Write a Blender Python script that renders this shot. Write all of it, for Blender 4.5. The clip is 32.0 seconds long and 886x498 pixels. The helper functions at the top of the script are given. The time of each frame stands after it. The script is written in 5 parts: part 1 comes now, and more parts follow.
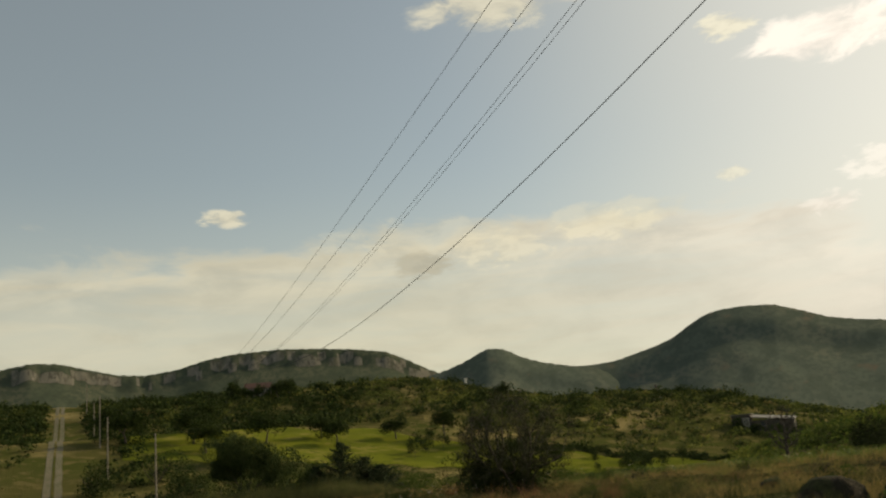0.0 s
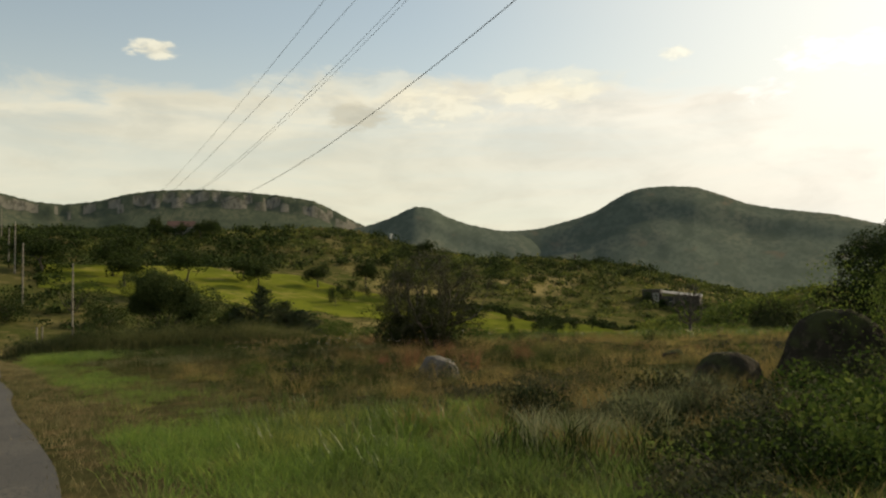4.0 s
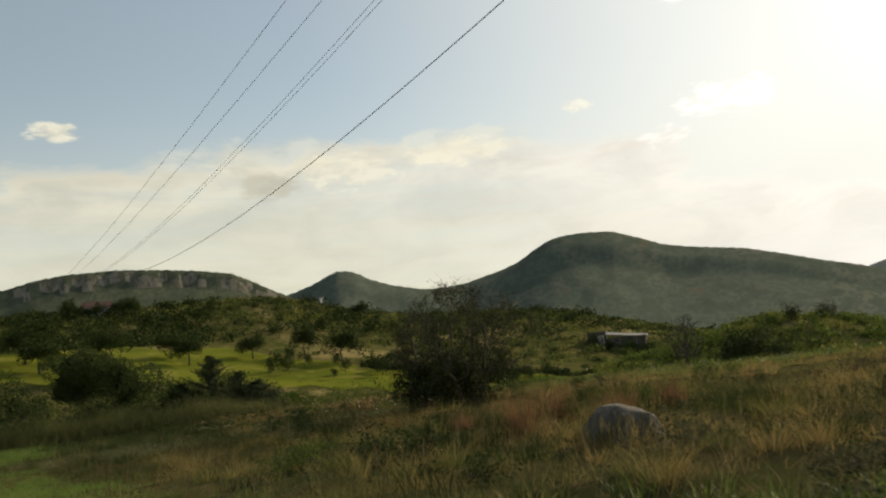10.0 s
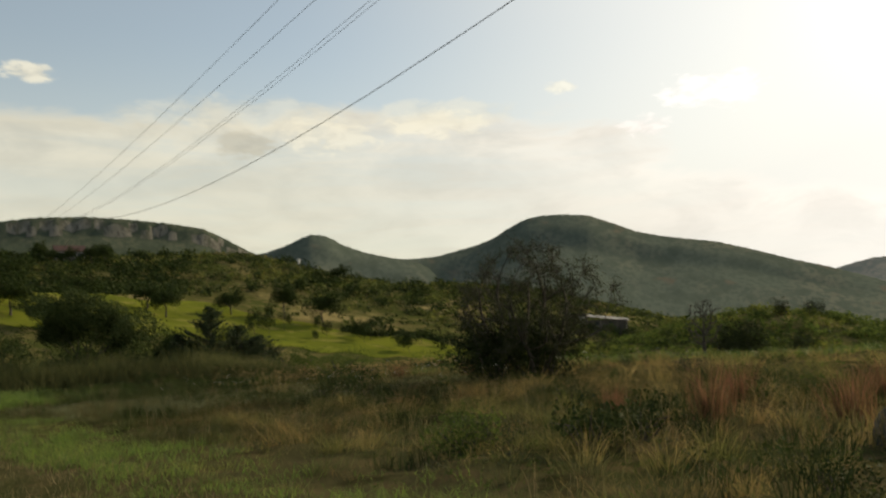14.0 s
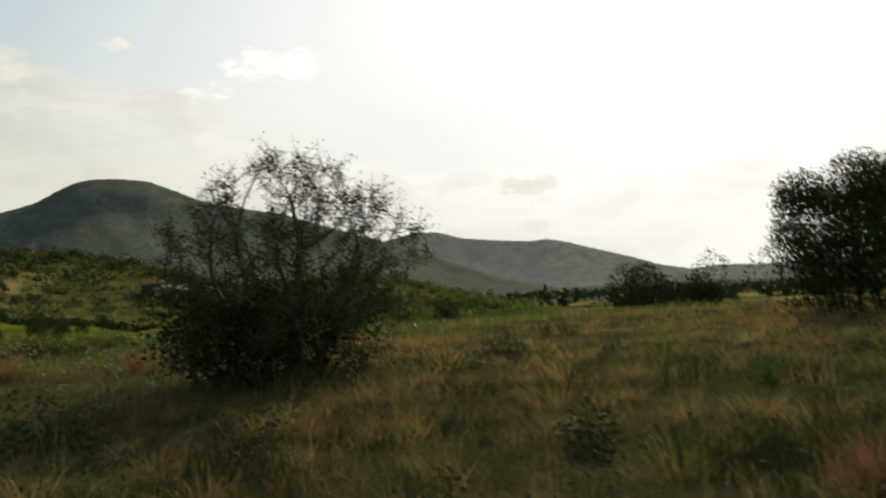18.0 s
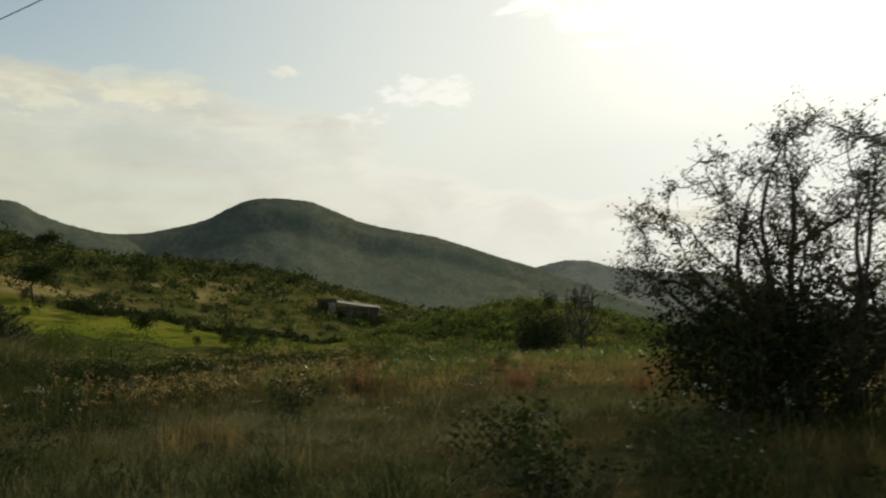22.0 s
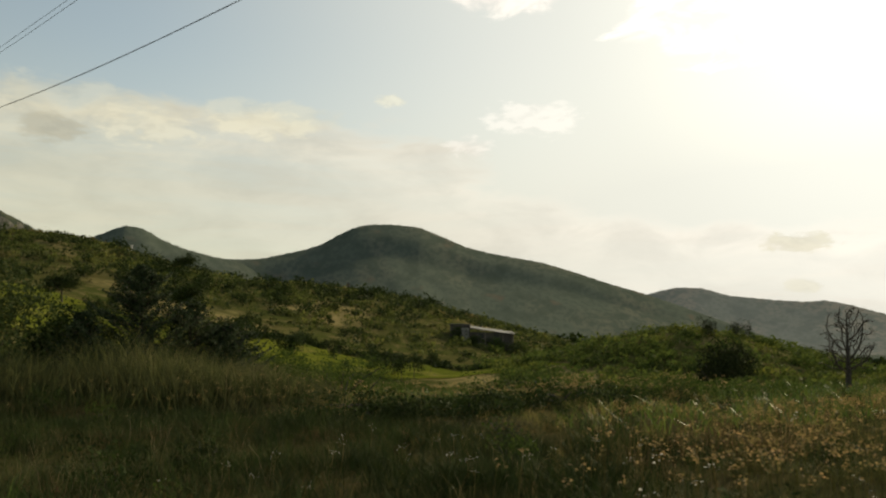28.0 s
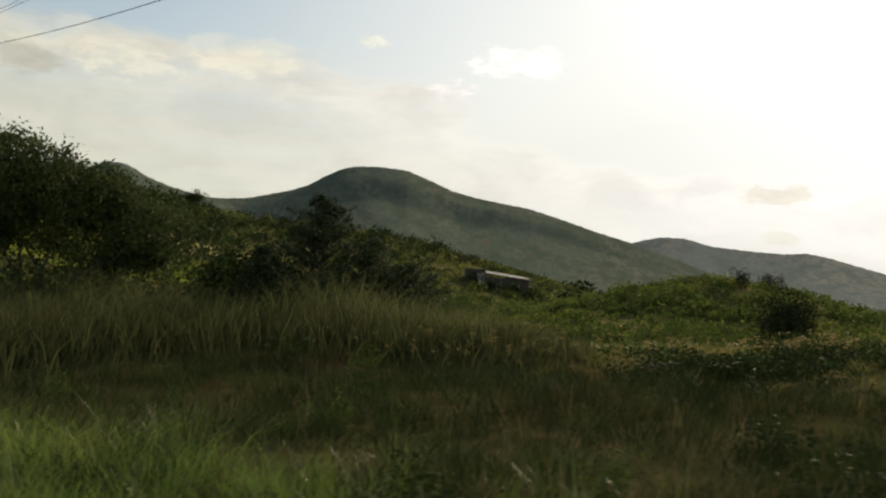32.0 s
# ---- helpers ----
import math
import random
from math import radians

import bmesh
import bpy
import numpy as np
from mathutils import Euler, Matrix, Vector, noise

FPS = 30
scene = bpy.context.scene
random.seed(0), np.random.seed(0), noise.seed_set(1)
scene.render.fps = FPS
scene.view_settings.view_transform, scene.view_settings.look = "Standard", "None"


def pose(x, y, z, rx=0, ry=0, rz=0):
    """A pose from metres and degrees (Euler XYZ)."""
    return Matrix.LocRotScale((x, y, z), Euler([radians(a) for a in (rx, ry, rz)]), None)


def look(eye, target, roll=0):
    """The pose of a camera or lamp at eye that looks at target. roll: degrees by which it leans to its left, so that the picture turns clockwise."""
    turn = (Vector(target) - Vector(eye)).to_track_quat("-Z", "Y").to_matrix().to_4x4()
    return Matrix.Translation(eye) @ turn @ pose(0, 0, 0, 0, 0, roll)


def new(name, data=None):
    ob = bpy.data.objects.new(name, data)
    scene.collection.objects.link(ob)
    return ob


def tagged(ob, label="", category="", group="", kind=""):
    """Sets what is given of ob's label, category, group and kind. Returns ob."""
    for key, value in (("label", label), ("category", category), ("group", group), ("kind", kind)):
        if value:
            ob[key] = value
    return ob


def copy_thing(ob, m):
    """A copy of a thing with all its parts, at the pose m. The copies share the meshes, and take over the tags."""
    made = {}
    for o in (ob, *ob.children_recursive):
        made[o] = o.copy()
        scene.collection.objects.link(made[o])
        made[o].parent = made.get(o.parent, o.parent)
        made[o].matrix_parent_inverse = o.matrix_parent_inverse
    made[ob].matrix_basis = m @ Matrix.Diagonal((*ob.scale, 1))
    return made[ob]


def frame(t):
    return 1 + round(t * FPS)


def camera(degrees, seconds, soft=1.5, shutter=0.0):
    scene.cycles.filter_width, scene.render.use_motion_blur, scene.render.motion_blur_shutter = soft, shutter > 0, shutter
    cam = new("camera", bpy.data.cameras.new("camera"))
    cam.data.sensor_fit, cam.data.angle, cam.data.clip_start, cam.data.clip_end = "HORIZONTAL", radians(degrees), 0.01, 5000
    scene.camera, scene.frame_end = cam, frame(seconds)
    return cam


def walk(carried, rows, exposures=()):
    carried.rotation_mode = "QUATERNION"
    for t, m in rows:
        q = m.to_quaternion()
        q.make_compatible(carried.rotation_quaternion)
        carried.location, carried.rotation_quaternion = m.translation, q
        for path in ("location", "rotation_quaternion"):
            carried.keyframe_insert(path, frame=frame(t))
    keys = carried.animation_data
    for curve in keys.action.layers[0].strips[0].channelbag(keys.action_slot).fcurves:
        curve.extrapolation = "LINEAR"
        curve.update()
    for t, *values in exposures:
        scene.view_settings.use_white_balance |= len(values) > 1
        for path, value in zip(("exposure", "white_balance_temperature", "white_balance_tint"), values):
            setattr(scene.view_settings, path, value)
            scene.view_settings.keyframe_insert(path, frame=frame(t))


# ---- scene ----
# ---- the camera and its way: seconds, place, yaw, pitch, roll ----
PATH = [
    (0, 0.00, 0.00, 0.00, 9.13, 13.39, 5.38),
    (0.5, 0.00, 0.00, 0.00, 7.03, 12.10, 3.38),
    (1, 0.00, 0.00, 0.00, 4.39, 10.46, 0.19),
    (1.5, 0.00, 0.00, 0.00, 5.42, 10.85, -0.57),
    (2, 0.00, 0.00, 0.00, 6.21, 10.73, -2.01),
    (2.5, 0.00, 0.00, 0.00, 7.57, 9.17, -1.01),
    (3, 0.00, 0.00, 0.00, 7.82, 6.65, -0.80),
    (3.5, 0.00, 0.00, 0.00, 5.88, 4.27, 0.01),
    (5.5, -0.59, 1.81, -0.11, -1.75, 3.10, 1.10),
    (6, -0.94, 2.66, -0.16, -5.76, 3.38, -1.62),
    (6.5, -1.30, 3.29, -0.19, -7.59, 3.33, -2.57),
    (7, -1.73, 3.86, -0.21, -9.61, 3.61, -3.11),
    (7.5, -2.19, 4.39, -0.23, -10.46, 3.06, -3.21),
    (8, -2.67, 4.92, -0.24, -7.62, 2.22, -2.35),
    (8.5, -3.13, 5.48, -0.25, -4.63, 3.77, 2.51),
    (9, -3.54, 6.12, -0.27, -1.99, 6.60, 4.56),
    (9.5, -3.91, 6.86, -0.30, -1.45, 7.04, 5.61),
    (10, -4.26, 7.67, -0.33, -1.01, 7.37, 6.02),
    (10.5, -4.60, 8.45, -0.36, -1.18, 7.67, 5.78),
    (11, -4.96, 9.10, -0.38, -1.24, 7.96, 4.51),
    (11.5, -5.33, 9.59, -0.38, -1.14, 8.19, 4.61),
    (12, -5.70, 9.97, -0.38, -1.44, 7.72, 3.89),
    (12.5, -6.08, 10.30, -0.38, -1.50, 7.32, 3.39),
    (13, -6.49, 10.66, -0.37, -1.51, 7.23, 2.57),
    (13.5, -6.97, 10.96, -0.38, -1.40, 7.13, 2.99),
    (14, -7.49, 11.20, -0.38, -3.33, 5.39, 1.96),
    (14.5, -8.00, 11.58, -0.39, -6.73, 3.45, -0.58),
    (15, -8.42, 12.29, -0.39, -10.09, 3.02, -1.91),
    (15.5, -8.68, 13.60, -0.38, -14.61, 2.04, 1.92),
    (17.5, -9.08, 21.50, -0.28, -34.86, 0.24, 5.67),
    (18, -9.41, 22.76, -0.30, -32.01, 2.32, 2.56),
    (18.5, -9.91, 23.41, -0.35, -31.19, 5.25, -1.00),
    (19, -10.45, 23.94, -0.40, -32.59, 3.48, -0.20),
    (19.5, -10.91, 24.63, -0.43, -32.32, 3.98, -1.32),
    (20, -11.33, 25.41, -0.45, -30.81, 4.55, -4.50),
    (20.5, -11.73, 26.23, -0.46, -27.80, 4.89, -1.04),
    (21, -12.11, 27.07, -0.48, -24.36, 5.90, -0.90),
    (21.5, -12.51, 27.89, -0.52, -22.97, 5.10, -0.50),
    (22, -12.92, 28.70, -0.58, -22.39, 4.25, -0.10),
    (22.5, -13.32, 29.51, -0.65, -20.53, 3.46, 1.13),
    (23, -13.74, 30.28, -0.71, -17.61, 2.19, 1.87),
    (23.5, -14.19, 30.99, -0.75, -15.51, 2.54, 0.80),
    (24, -14.65, 31.65, -0.78, -15.12, 2.89, -1.47),
    (24.5, -15.09, 32.31, -0.80, -15.58, 3.21, -1.57),
    (26.5, -16.44, 34.89, -0.79, -15.50, 5.01, -1.48),
    (27, -16.78, 35.52, -0.77, -14.80, 5.89, -0.55),
    (27.5, -17.17, 36.16, -0.75, -14.76, 5.68, -0.80),
    (28, -17.63, 36.79, -0.75, -15.61, 5.95, -0.86),
    (28.5, -18.15, 37.42, -0.74, -15.76, 6.85, 0.27),
    (29, -18.69, 38.04, -0.74, -15.94, 8.15, 0.85),
    (29.5, -19.31, 38.67, -0.74, -17.85, 7.35, -2.78),
    (30, -20.04, 39.35, -0.75, -20.04, 5.82, -5.43),
    (30.5, -20.93, 40.09, -0.78, -19.99, 4.71, -3.77),
    (31, -21.94, 40.88, -0.82, -18.37, 2.45, -1.00),
    (31.5, -23.01, 41.68, -0.87, -17.05, 3.21, -0.46),
    (32, -24.05, 42.48, -0.91, -16.95, 2.30, -2.19),
]
cam = camera(54.3, 32.0, soft=2.2, shutter=0.4)
EXPOSURES = [(0, -0.15, 8500, 4), (1, -0.22, 8000, 4), (3.5, 0.05, 8000, 4), (5.5, 0.44, 8000, 7), (8, 0.28, 7900, 7), (9, 0.1, 7800, 5), (15, 0.1, 7700, 6), (17.5, 0.15, 7300, 6),
             (18, 0.0, 7400, 5), (18.5, -0.35, 7600, 2), (19, -0.37, 7700, 0), (20, -0.24, 7700, 0), (22, -0.15, 7700, 1), (24.5, 0.27, 7700, 6), (27, -0.08, 8000, 3), (28, -0.08, 8000, 2), (30, -0.40, 7800, -1), (31, -0.12, 7500, 3), (32, 0.03, 7500, 6)]
walk(cam, [(t, pose(x, y, z, 90 + p, r, w)) for t, x, y, z, w, p, r in PATH], EXPOSURES)

# ---- sky and sun ----
SUN_AZ, SUN_EL = radians(50), radians(26)
to_sun = Vector((math.sin(SUN_AZ) * math.cos(SUN_EL), math.cos(SUN_AZ) * math.cos(SUN_EL), math.sin(SUN_EL)))


def links(nt, *pairs):
    for a, b in pairs:
        nt.links.new(a, b)


def math_node(nt, op, a, b=None, c=None, clamp=False):
    n = nt.nodes.new("ShaderNodeMath")
    n.operation, n.use_clamp = op, clamp
    for i, v in enumerate((a, b, c)):
        if v is None:
            continue
        if isinstance(v, (int, float)):
            n.inputs[i].default_value = v
        else:
            nt.links.new(v, n.inputs[i])
    return n.outputs[0]


def smooth_node(nt, v, lo, hi):
    n = nt.nodes.new("ShaderNodeMapRange")
    n.interpolation_type = "SMOOTHSTEP"
    nt.links.new(v, n.inputs["Value"])
    n.inputs["From Min"].default_value, n.inputs["From Max"].default_value = lo, hi
    return n.outputs["Result"]


def mix_node(nt, fac, a, b, mode="MIX"):
    n = nt.nodes.new("ShaderNodeMix")
    n.data_type, n.blend_type = "RGBA", mode
    for s, v in ((n.inputs[0], fac), (n.inputs[6], a), (n.inputs[7], b)):
        if isinstance(v, (int, float)):
            s.default_value = v
        elif isinstance(v, tuple):
            s.default_value = (*v, 1)
        else:
            nt.links.new(v, s)
    return n.outputs[2]


def noise_node(nt, vec, scale, detail=4, rough=0.55, distort=0.0):
    n = nt.nodes.new("ShaderNodeTexNoise")
    n.inputs["Scale"].default_value, n.inputs["Detail"].default_value = scale, detail
    n.inputs["Roughness"].default_value, n.inputs["Distortion"].default_value = rough, distort
    if vec is not None:
        nt.links.new(vec, n.inputs["Vector"])
    return n.outputs["Fac"]


def make_world():
    w = bpy.data.worlds.new("world")
    scene.world = w
    w.use_nodes = True
    nt = w.node_tree
    nt.nodes.clear()
    out = nt.nodes.new("ShaderNodeOutputWorld")
    bg = nt.nodes.new("ShaderNodeBackground")
    sky = nt.nodes.new("ShaderNodeTexSky")
    sky.sky_type, sky.sun_disc = "NISHITA", False
    sky.sun_elevation, sky.sun_rotation = SUN_EL, SUN_AZ
    sky.air_density, sky.dust_density, sky.ozone_density = 1.0, 1.0, 1.0
    tc = nt.nodes.new("ShaderNodeTexCoord")
    sep = nt.nodes.new("ShaderNodeSeparateXYZ")
    links(nt, (tc.outputs["Generated"], sep.inputs[0]))
    z = sep.outputs[2]
    d = tc.outputs["Generated"]

    def along(v):
        n = nt.nodes.new("ShaderNodeVectorMath")
        n.operation = "DOT_PRODUCT"
        nt.links.new(d, n.inputs[0])
        n.inputs[1].default_value = v
        return n.outputs["Value"]

    mp = nt.nodes.new("ShaderNodeMapping")
    mp.inputs["Scale"].default_value = (1.0, 1.0, 2.6)
    links(nt, (d, mp.inputs[0]))
    vec = mp.outputs[0]
    billow = noise_node(nt, vec, 9.0, 9, 0.58, 0.35)
    streak_map = nt.nodes.new("ShaderNodeMapping")
    streak_map.inputs["Scale"].default_value = (1.0, 1.0, 9.0)
    links(nt, (d, streak_map.inputs[0]))
    streak = noise_node(nt, streak_map.outputs[0], 4.0, 8, 0.6, 0.5)
    broad = noise_node(nt, vec, 2.3, 3, 0.5)
    # a bank of low cloud with a heaped upper edge, hazier downwards, lower towards the sun
    east = smooth_node(nt, along(Vector((math.sin(radians(70)), math.cos(radians(70)), 0))), 0.42, 0.80)
    rim = math_node(nt, "MULTIPLY_ADD", billow, 0.12, math_node(nt, "MULTIPLY_ADD", broad, 0.11, 0.122))
    rim = math_node(nt, "MULTIPLY_ADD", east, -0.10, rim)
    depth = math_node(nt, "SUBTRACT", rim, z)
    edge = smooth_node(nt, depth, -0.012, 0.022)
    thin = math_node(nt, "MULTIPLY_ADD", smooth_node(nt, streak, 0.35, 0.65), 0.34, 0.42)
    crisp = math_node(nt, "MULTIPLY", smooth_node(nt, depth, 0.055, 0.0), 0.20)
    bank = math_node(nt, "MULTIPLY", edge, math_node(nt, "ADD", thin, crisp, clamp=True))
    mask = bank
    # a thin veil over the whole sky, thicker towards the sun and the horizon
    sunward = along(to_sun)
    veil = math_node(nt, "MULTIPLY_ADD", smooth_node(nt, sunward, 0.6, 0.96), 0.58, 0.16)
    veil = math_node(nt, "ADD", veil, math_node(nt, "MULTIPLY", smooth_node(nt, z, 0.34, 0.05), 0.50), clamp=True)
    near = smooth_node(nt, sunward, 0.45, 1.0)
    glow = math_node(nt, "MULTIPLY_ADD", math_node(nt, "POWER", near, 2.4), 2.5, 5.3)
    core = smooth_node(nt, sunward, 0.90, 0.995)
    glow = math_node(nt, "MULTIPLY_ADD", core, 1.2, glow)
    body = smooth_node(nt, billow, 0.70, 0.36)
    lum = math_node(nt, "MULTIPLY", glow, math_node(nt, "ADD", math_node(nt, "MULTIPLY_ADD", body, 0.20, 0.84), math_node(nt, "MULTIPLY", crisp, 0.45)))
    comb = nt.nodes.new("ShaderNodeCombineColor")
    links(nt, (lum, comb.inputs[0]), (math_node(nt, "MULTIPLY", lum, 0.985), comb.inputs[1]), (math_node(nt, "MULTIPLY", lum, math_node(nt, "MULTIPLY_ADD", near, 0.15, 0.905)), comb.inputs[2]))
    haze = nt.nodes.new("ShaderNodeCombineColor")
    links(nt, (math_node(nt, "MULTIPLY", glow, 0.925), haze.inputs[0]), (math_node(nt, "MULTIPLY", glow, 0.97), haze.inputs[1]), (math_node(nt, "MULTIPLY", glow, math_node(nt, "MULTIPLY_ADD", near, 0.14, 0.925)), haze.inputs[2]))
    col = mix_node(nt, veil, sky.outputs[0], haze.outputs[0])
    col = mix_node(nt, math_node(nt, "MULTIPLY", mask, 0.9), col, comb.outputs[0])
    # single clouds: bearing, height, half width, half height, brightness, strength, size of the lumps
    fine_noise = noise_node(nt, vec, 34.0, 7, 0.6, 0.3)
    lump_noise = noise_node(nt, vec, 15.0, 9, 0.6, 0.4)
    for az, el, wd, ht, k, strength, lumps in (
            (-4.0, 13.0, 3.4, 1.3, 6.4, 0.5, fine_noise), (3.6, 13.6, 3.6, 1.0, 6.7, 0.5, fine_noise), (-9.2, 12.4, 2.1, 1.0, 3.6, 0.6, fine_noise), (-22.3, 16.2, 1.6, 0.6, 6.2, 0.75, fine_noise),
            (37.8, 6.3, 2.3, 0.65, 5.6, 0.6, fine_noise), (38.3, 3.6, 1.2, 0.5, 6.0, 0.4, fine_noise), (21.5, 14.6, 3.0, 1.3, 9.2, 0.38, fine_noise), (19.0, 22.6, 4.6, 1.7, 8.8, 0.8, lump_noise), (13.0, 24.6, 2.0, 0.8, 7.8, 0.6, fine_noise), (17.3, 12.7, 1.6, 0.8, 8.0, 0.45, fine_noise), (11.8, 15.6, 1.3, 0.5, 7.6, 0.45, fine_noise),
            (31.5, 20.5, 5.0, 2.6, 10.5, 0.95, lump_noise), (38.5, 20.0, 6.0, 3.4, 11.5, 0.95, lump_noise), (51.0, 18.5, 7.0, 3.4, 12.5, 0.95, lump_noise), (44, 26, 12, 4.5, 11.5, 0.9, lump_noise), (27.5, 24.5, 5.0, 2.0, 10.0, 0.9, lump_noise), (-2.0, 29, 6, 2.0, 6.5, 0.7, lump_noise), (-8.5, 14.4, 7.5, 1.2, 5.8, 0.4, lump_noise), (3.5, 14.2, 6.0, 1.0, 6.0, 0.4, lump_noise)):
        a, e = radians(az), radians(el)
        right = Vector((math.cos(a), -math.sin(a), 0))
        up = Vector((-math.sin(a) * math.sin(e), -math.cos(a) * math.sin(e), math.cos(e)))
        ahead = Vector((math.sin(a), math.cos(a), 0))
        u = math_node(nt, "DIVIDE", along(right), math.sin(radians(wd)))
        v = math_node(nt, "DIVIDE", along(up), math.sin(radians(ht)))
        r2 = math_node(nt, "ADD", math_node(nt, "MULTIPLY", u, u), math_node(nt, "MULTIPLY", v, v))
        fuzz = math_node(nt, "MULTIPLY_ADD", math_node(nt, "SUBTRACT", lumps, 0.5), 4.2, r2)
        m = math_node(nt, "MULTIPLY", smooth_node(nt, fuzz, 1.15, 0.15), strength)
        m = math_node(nt, "MULTIPLY", m, smooth_node(nt, along(ahead), 0.0, 0.2))
        shade = math_node(nt, "MULTIPLY_ADD", smooth_node(nt, lumps, 0.62, 0.40), 0.22, 0.84)
        c = nt.nodes.new("ShaderNodeCombineColor")
        links(nt, (math_node(nt, "MULTIPLY", shade, k), c.inputs[0]), (math_node(nt, "MULTIPLY", shade, k * 0.985), c.inputs[1]), (math_node(nt, "MULTIPLY", shade, k * (0.90 if k < 8 else 1.08)), c.inputs[2]))
        col = mix_node(nt, m, col, c.outputs[0])
    links(nt, (col, bg.inputs[0]), (bg.outputs[0], out.inputs[0]))
    bg.inputs[1].default_value = 0.13


make_world()
sun = new("sun", bpy.data.lights.new("sun", "SUN"))
sun.data.energy, sun.data.angle, sun.data.color = 3.7, radians(0.6), (1.0, 0.88, 0.70)
sun.matrix_world = look(to_sun * 50, (0, 0, 0))


# ---- materials ----
def material(name, base, rough=0.8, var=(), scale=1.0, bump=0.0, bump_scale=20.0, island=0.0, spec=0.3, trans=0.0, obj_rand=0.0, metal=0.0, grain=None):
    """Base colour, varied by two noises towards the colours of var, a bump, and a spread of value by island or by object."""
    m = bpy.data.materials.new(name)
    m.use_nodes = True
    nt = m.node_tree
    b = nt.nodes["Principled BSDF"]
    b.inputs["Roughness"].default_value, b.inputs["Metallic"].default_value = rough, metal
    b.inputs["Specular IOR Level"].default_value = spec
    geo = nt.nodes.new("ShaderNodeNewGeometry")
    pos = geo.outputs["Position"]
    if grain:
        # along the slope, up the slope and by height, so that woods and gullies run down the hill
        sep = nt.nodes.new("ShaderNodeSeparateXYZ")
        nt.links.new(pos, sep.inputs[0])
        px, py = math_node(nt, "ADD", sep.outputs[0], 8.0), math_node(nt, "SUBTRACT", sep.outputs[1], 15.0)
        dist = math_node(nt, "SQRT", math_node(nt, "ADD", math_node(nt, "MULTIPLY", px, px), math_node(nt, "MULTIPLY", py, py)))
        comb = nt.nodes.new("ShaderNodeCombineXYZ")
        links(nt, (math_node(nt, "MULTIPLY", math_node(nt, "ARCTAN2", px, py), grain[0]), comb.inputs[0]),
              (math_node(nt, "MULTIPLY", dist, grain[1]), comb.inputs[1]), (math_node(nt, "MULTIPLY", sep.outputs[2], grain[2]), comb.inputs[2]))
        pos = comb.outputs[0]
    col = base
    for i, (c, s, lo, hi) in enumerate(var):
        f = smooth_node(nt, noise_node(nt, pos, s * scale, 5), lo, hi)
        col = mix_node(nt, f, col, c)
    if island or obj_rand:
        src = geo.outputs["Random Per Island"]
        if obj_rand:
            src = nt.nodes.new("ShaderNodeObjectInfo").outputs["Random"]
        k = island or obj_rand
        v = math_node(nt, "MULTIPLY_ADD", src, 2 * k, 1 - k)
        hsv = nt.nodes.new("ShaderNodeHueSaturation")
        if isinstance(col, tuple):
            hsv.inputs["Color"].default_value = (*col, 1)
        else:
            nt.links.new(col, hsv.inputs["Color"])
        nt.links.new(v, hsv.inputs["Value"])
        nt.links.new(math_node(nt, "MULTIPLY_ADD", src, -0.04, 0.52), hsv.inputs["Hue"])
        col = hsv.outputs[0]
    if isinstance(col, tuple):
        b.inputs["Base Color"].default_value = (*col, 1)
    else:
        nt.links.new(col, b.inputs["Base Color"])
    if bump:
        bn = nt.nodes.new("ShaderNodeBump")
        bn.inputs["Strength"].default_value = bump
        bn.inputs["Distance"].default_value = 1.0 / bump_scale
        nt.links.new(noise_node(nt, pos, bump_scale, 6, 0.65), bn.inputs["Height"])
        nt.links.new(bn.outputs[0], b.inputs["Normal"])
    if trans:
        tr = nt.nodes.new("ShaderNodeBsdfTranslucent")
        mx = nt.nodes.new("ShaderNodeMixShader")
        mx.inputs[0].default_value = trans
        if isinstance(col, tuple):
            tr.inputs[0].default_value = (*col, 1)
        else:
            nt.links.new(col, tr.inputs[0])
        links(nt, (b.outputs[0], mx.inputs[1]), (tr.outputs[0], mx.inputs[2]), (mx.outputs[0], nt.nodes["Material Output"].inputs[0]))
    return m


M = {}
M["soil"] = material("soil_and_thatch", (0.070, 0.062, 0.028), 1.0, [((0.040, 0.044, 0.016), 0.25, 0.4, 0.6), ((0.10, 0.075, 0.036), 2.0, 0.45, 0.7), ((0.03, 0.03, 0.012), 1.1, 0.55, 0.7)], 1, 0.6, 9, spec=0.0)
M["asphalt"] = material("asphalt", (0.110, 0.096, 0.078), 0.85, [((0.14, 0.122, 0.098), 0.4, 0.4, 0.65), ((0.075, 0.066, 0.054), 30, 0.45, 0.6)], 1, 0.4, 60)
M["edge_strip"] = material("dark_road_strip", (0.068, 0.060, 0.050), 0.85, [((0.10, 0.088, 0.07), 0.7, 0.45, 0.7), ((0.03, 0.03, 0.03), 30, 0.45, 0.6)], 1, 0.5, 50)
M["dirt"] = material("pale_dirt", (0.125, 0.108, 0.066), 0.95, [((0.085, 0.085, 0.04), 0.3, 0.4, 0.65), ((0.18, 0.155, 0.11), 3, 0.5, 0.7)], 1, 0.4, 15)
M["field"] = material("mown_grass", (0.135, 0.150, 0.022), 1.0, [((0.095, 0.112, 0.018), 0.06, 0.42, 0.60), ((0.19, 0.175, 0.045), 0.2, 0.50, 0.70), ((0.07, 0.09, 0.018), 0.6, 0.58, 0.7)], 1, 0.5, 6, spec=0.0)
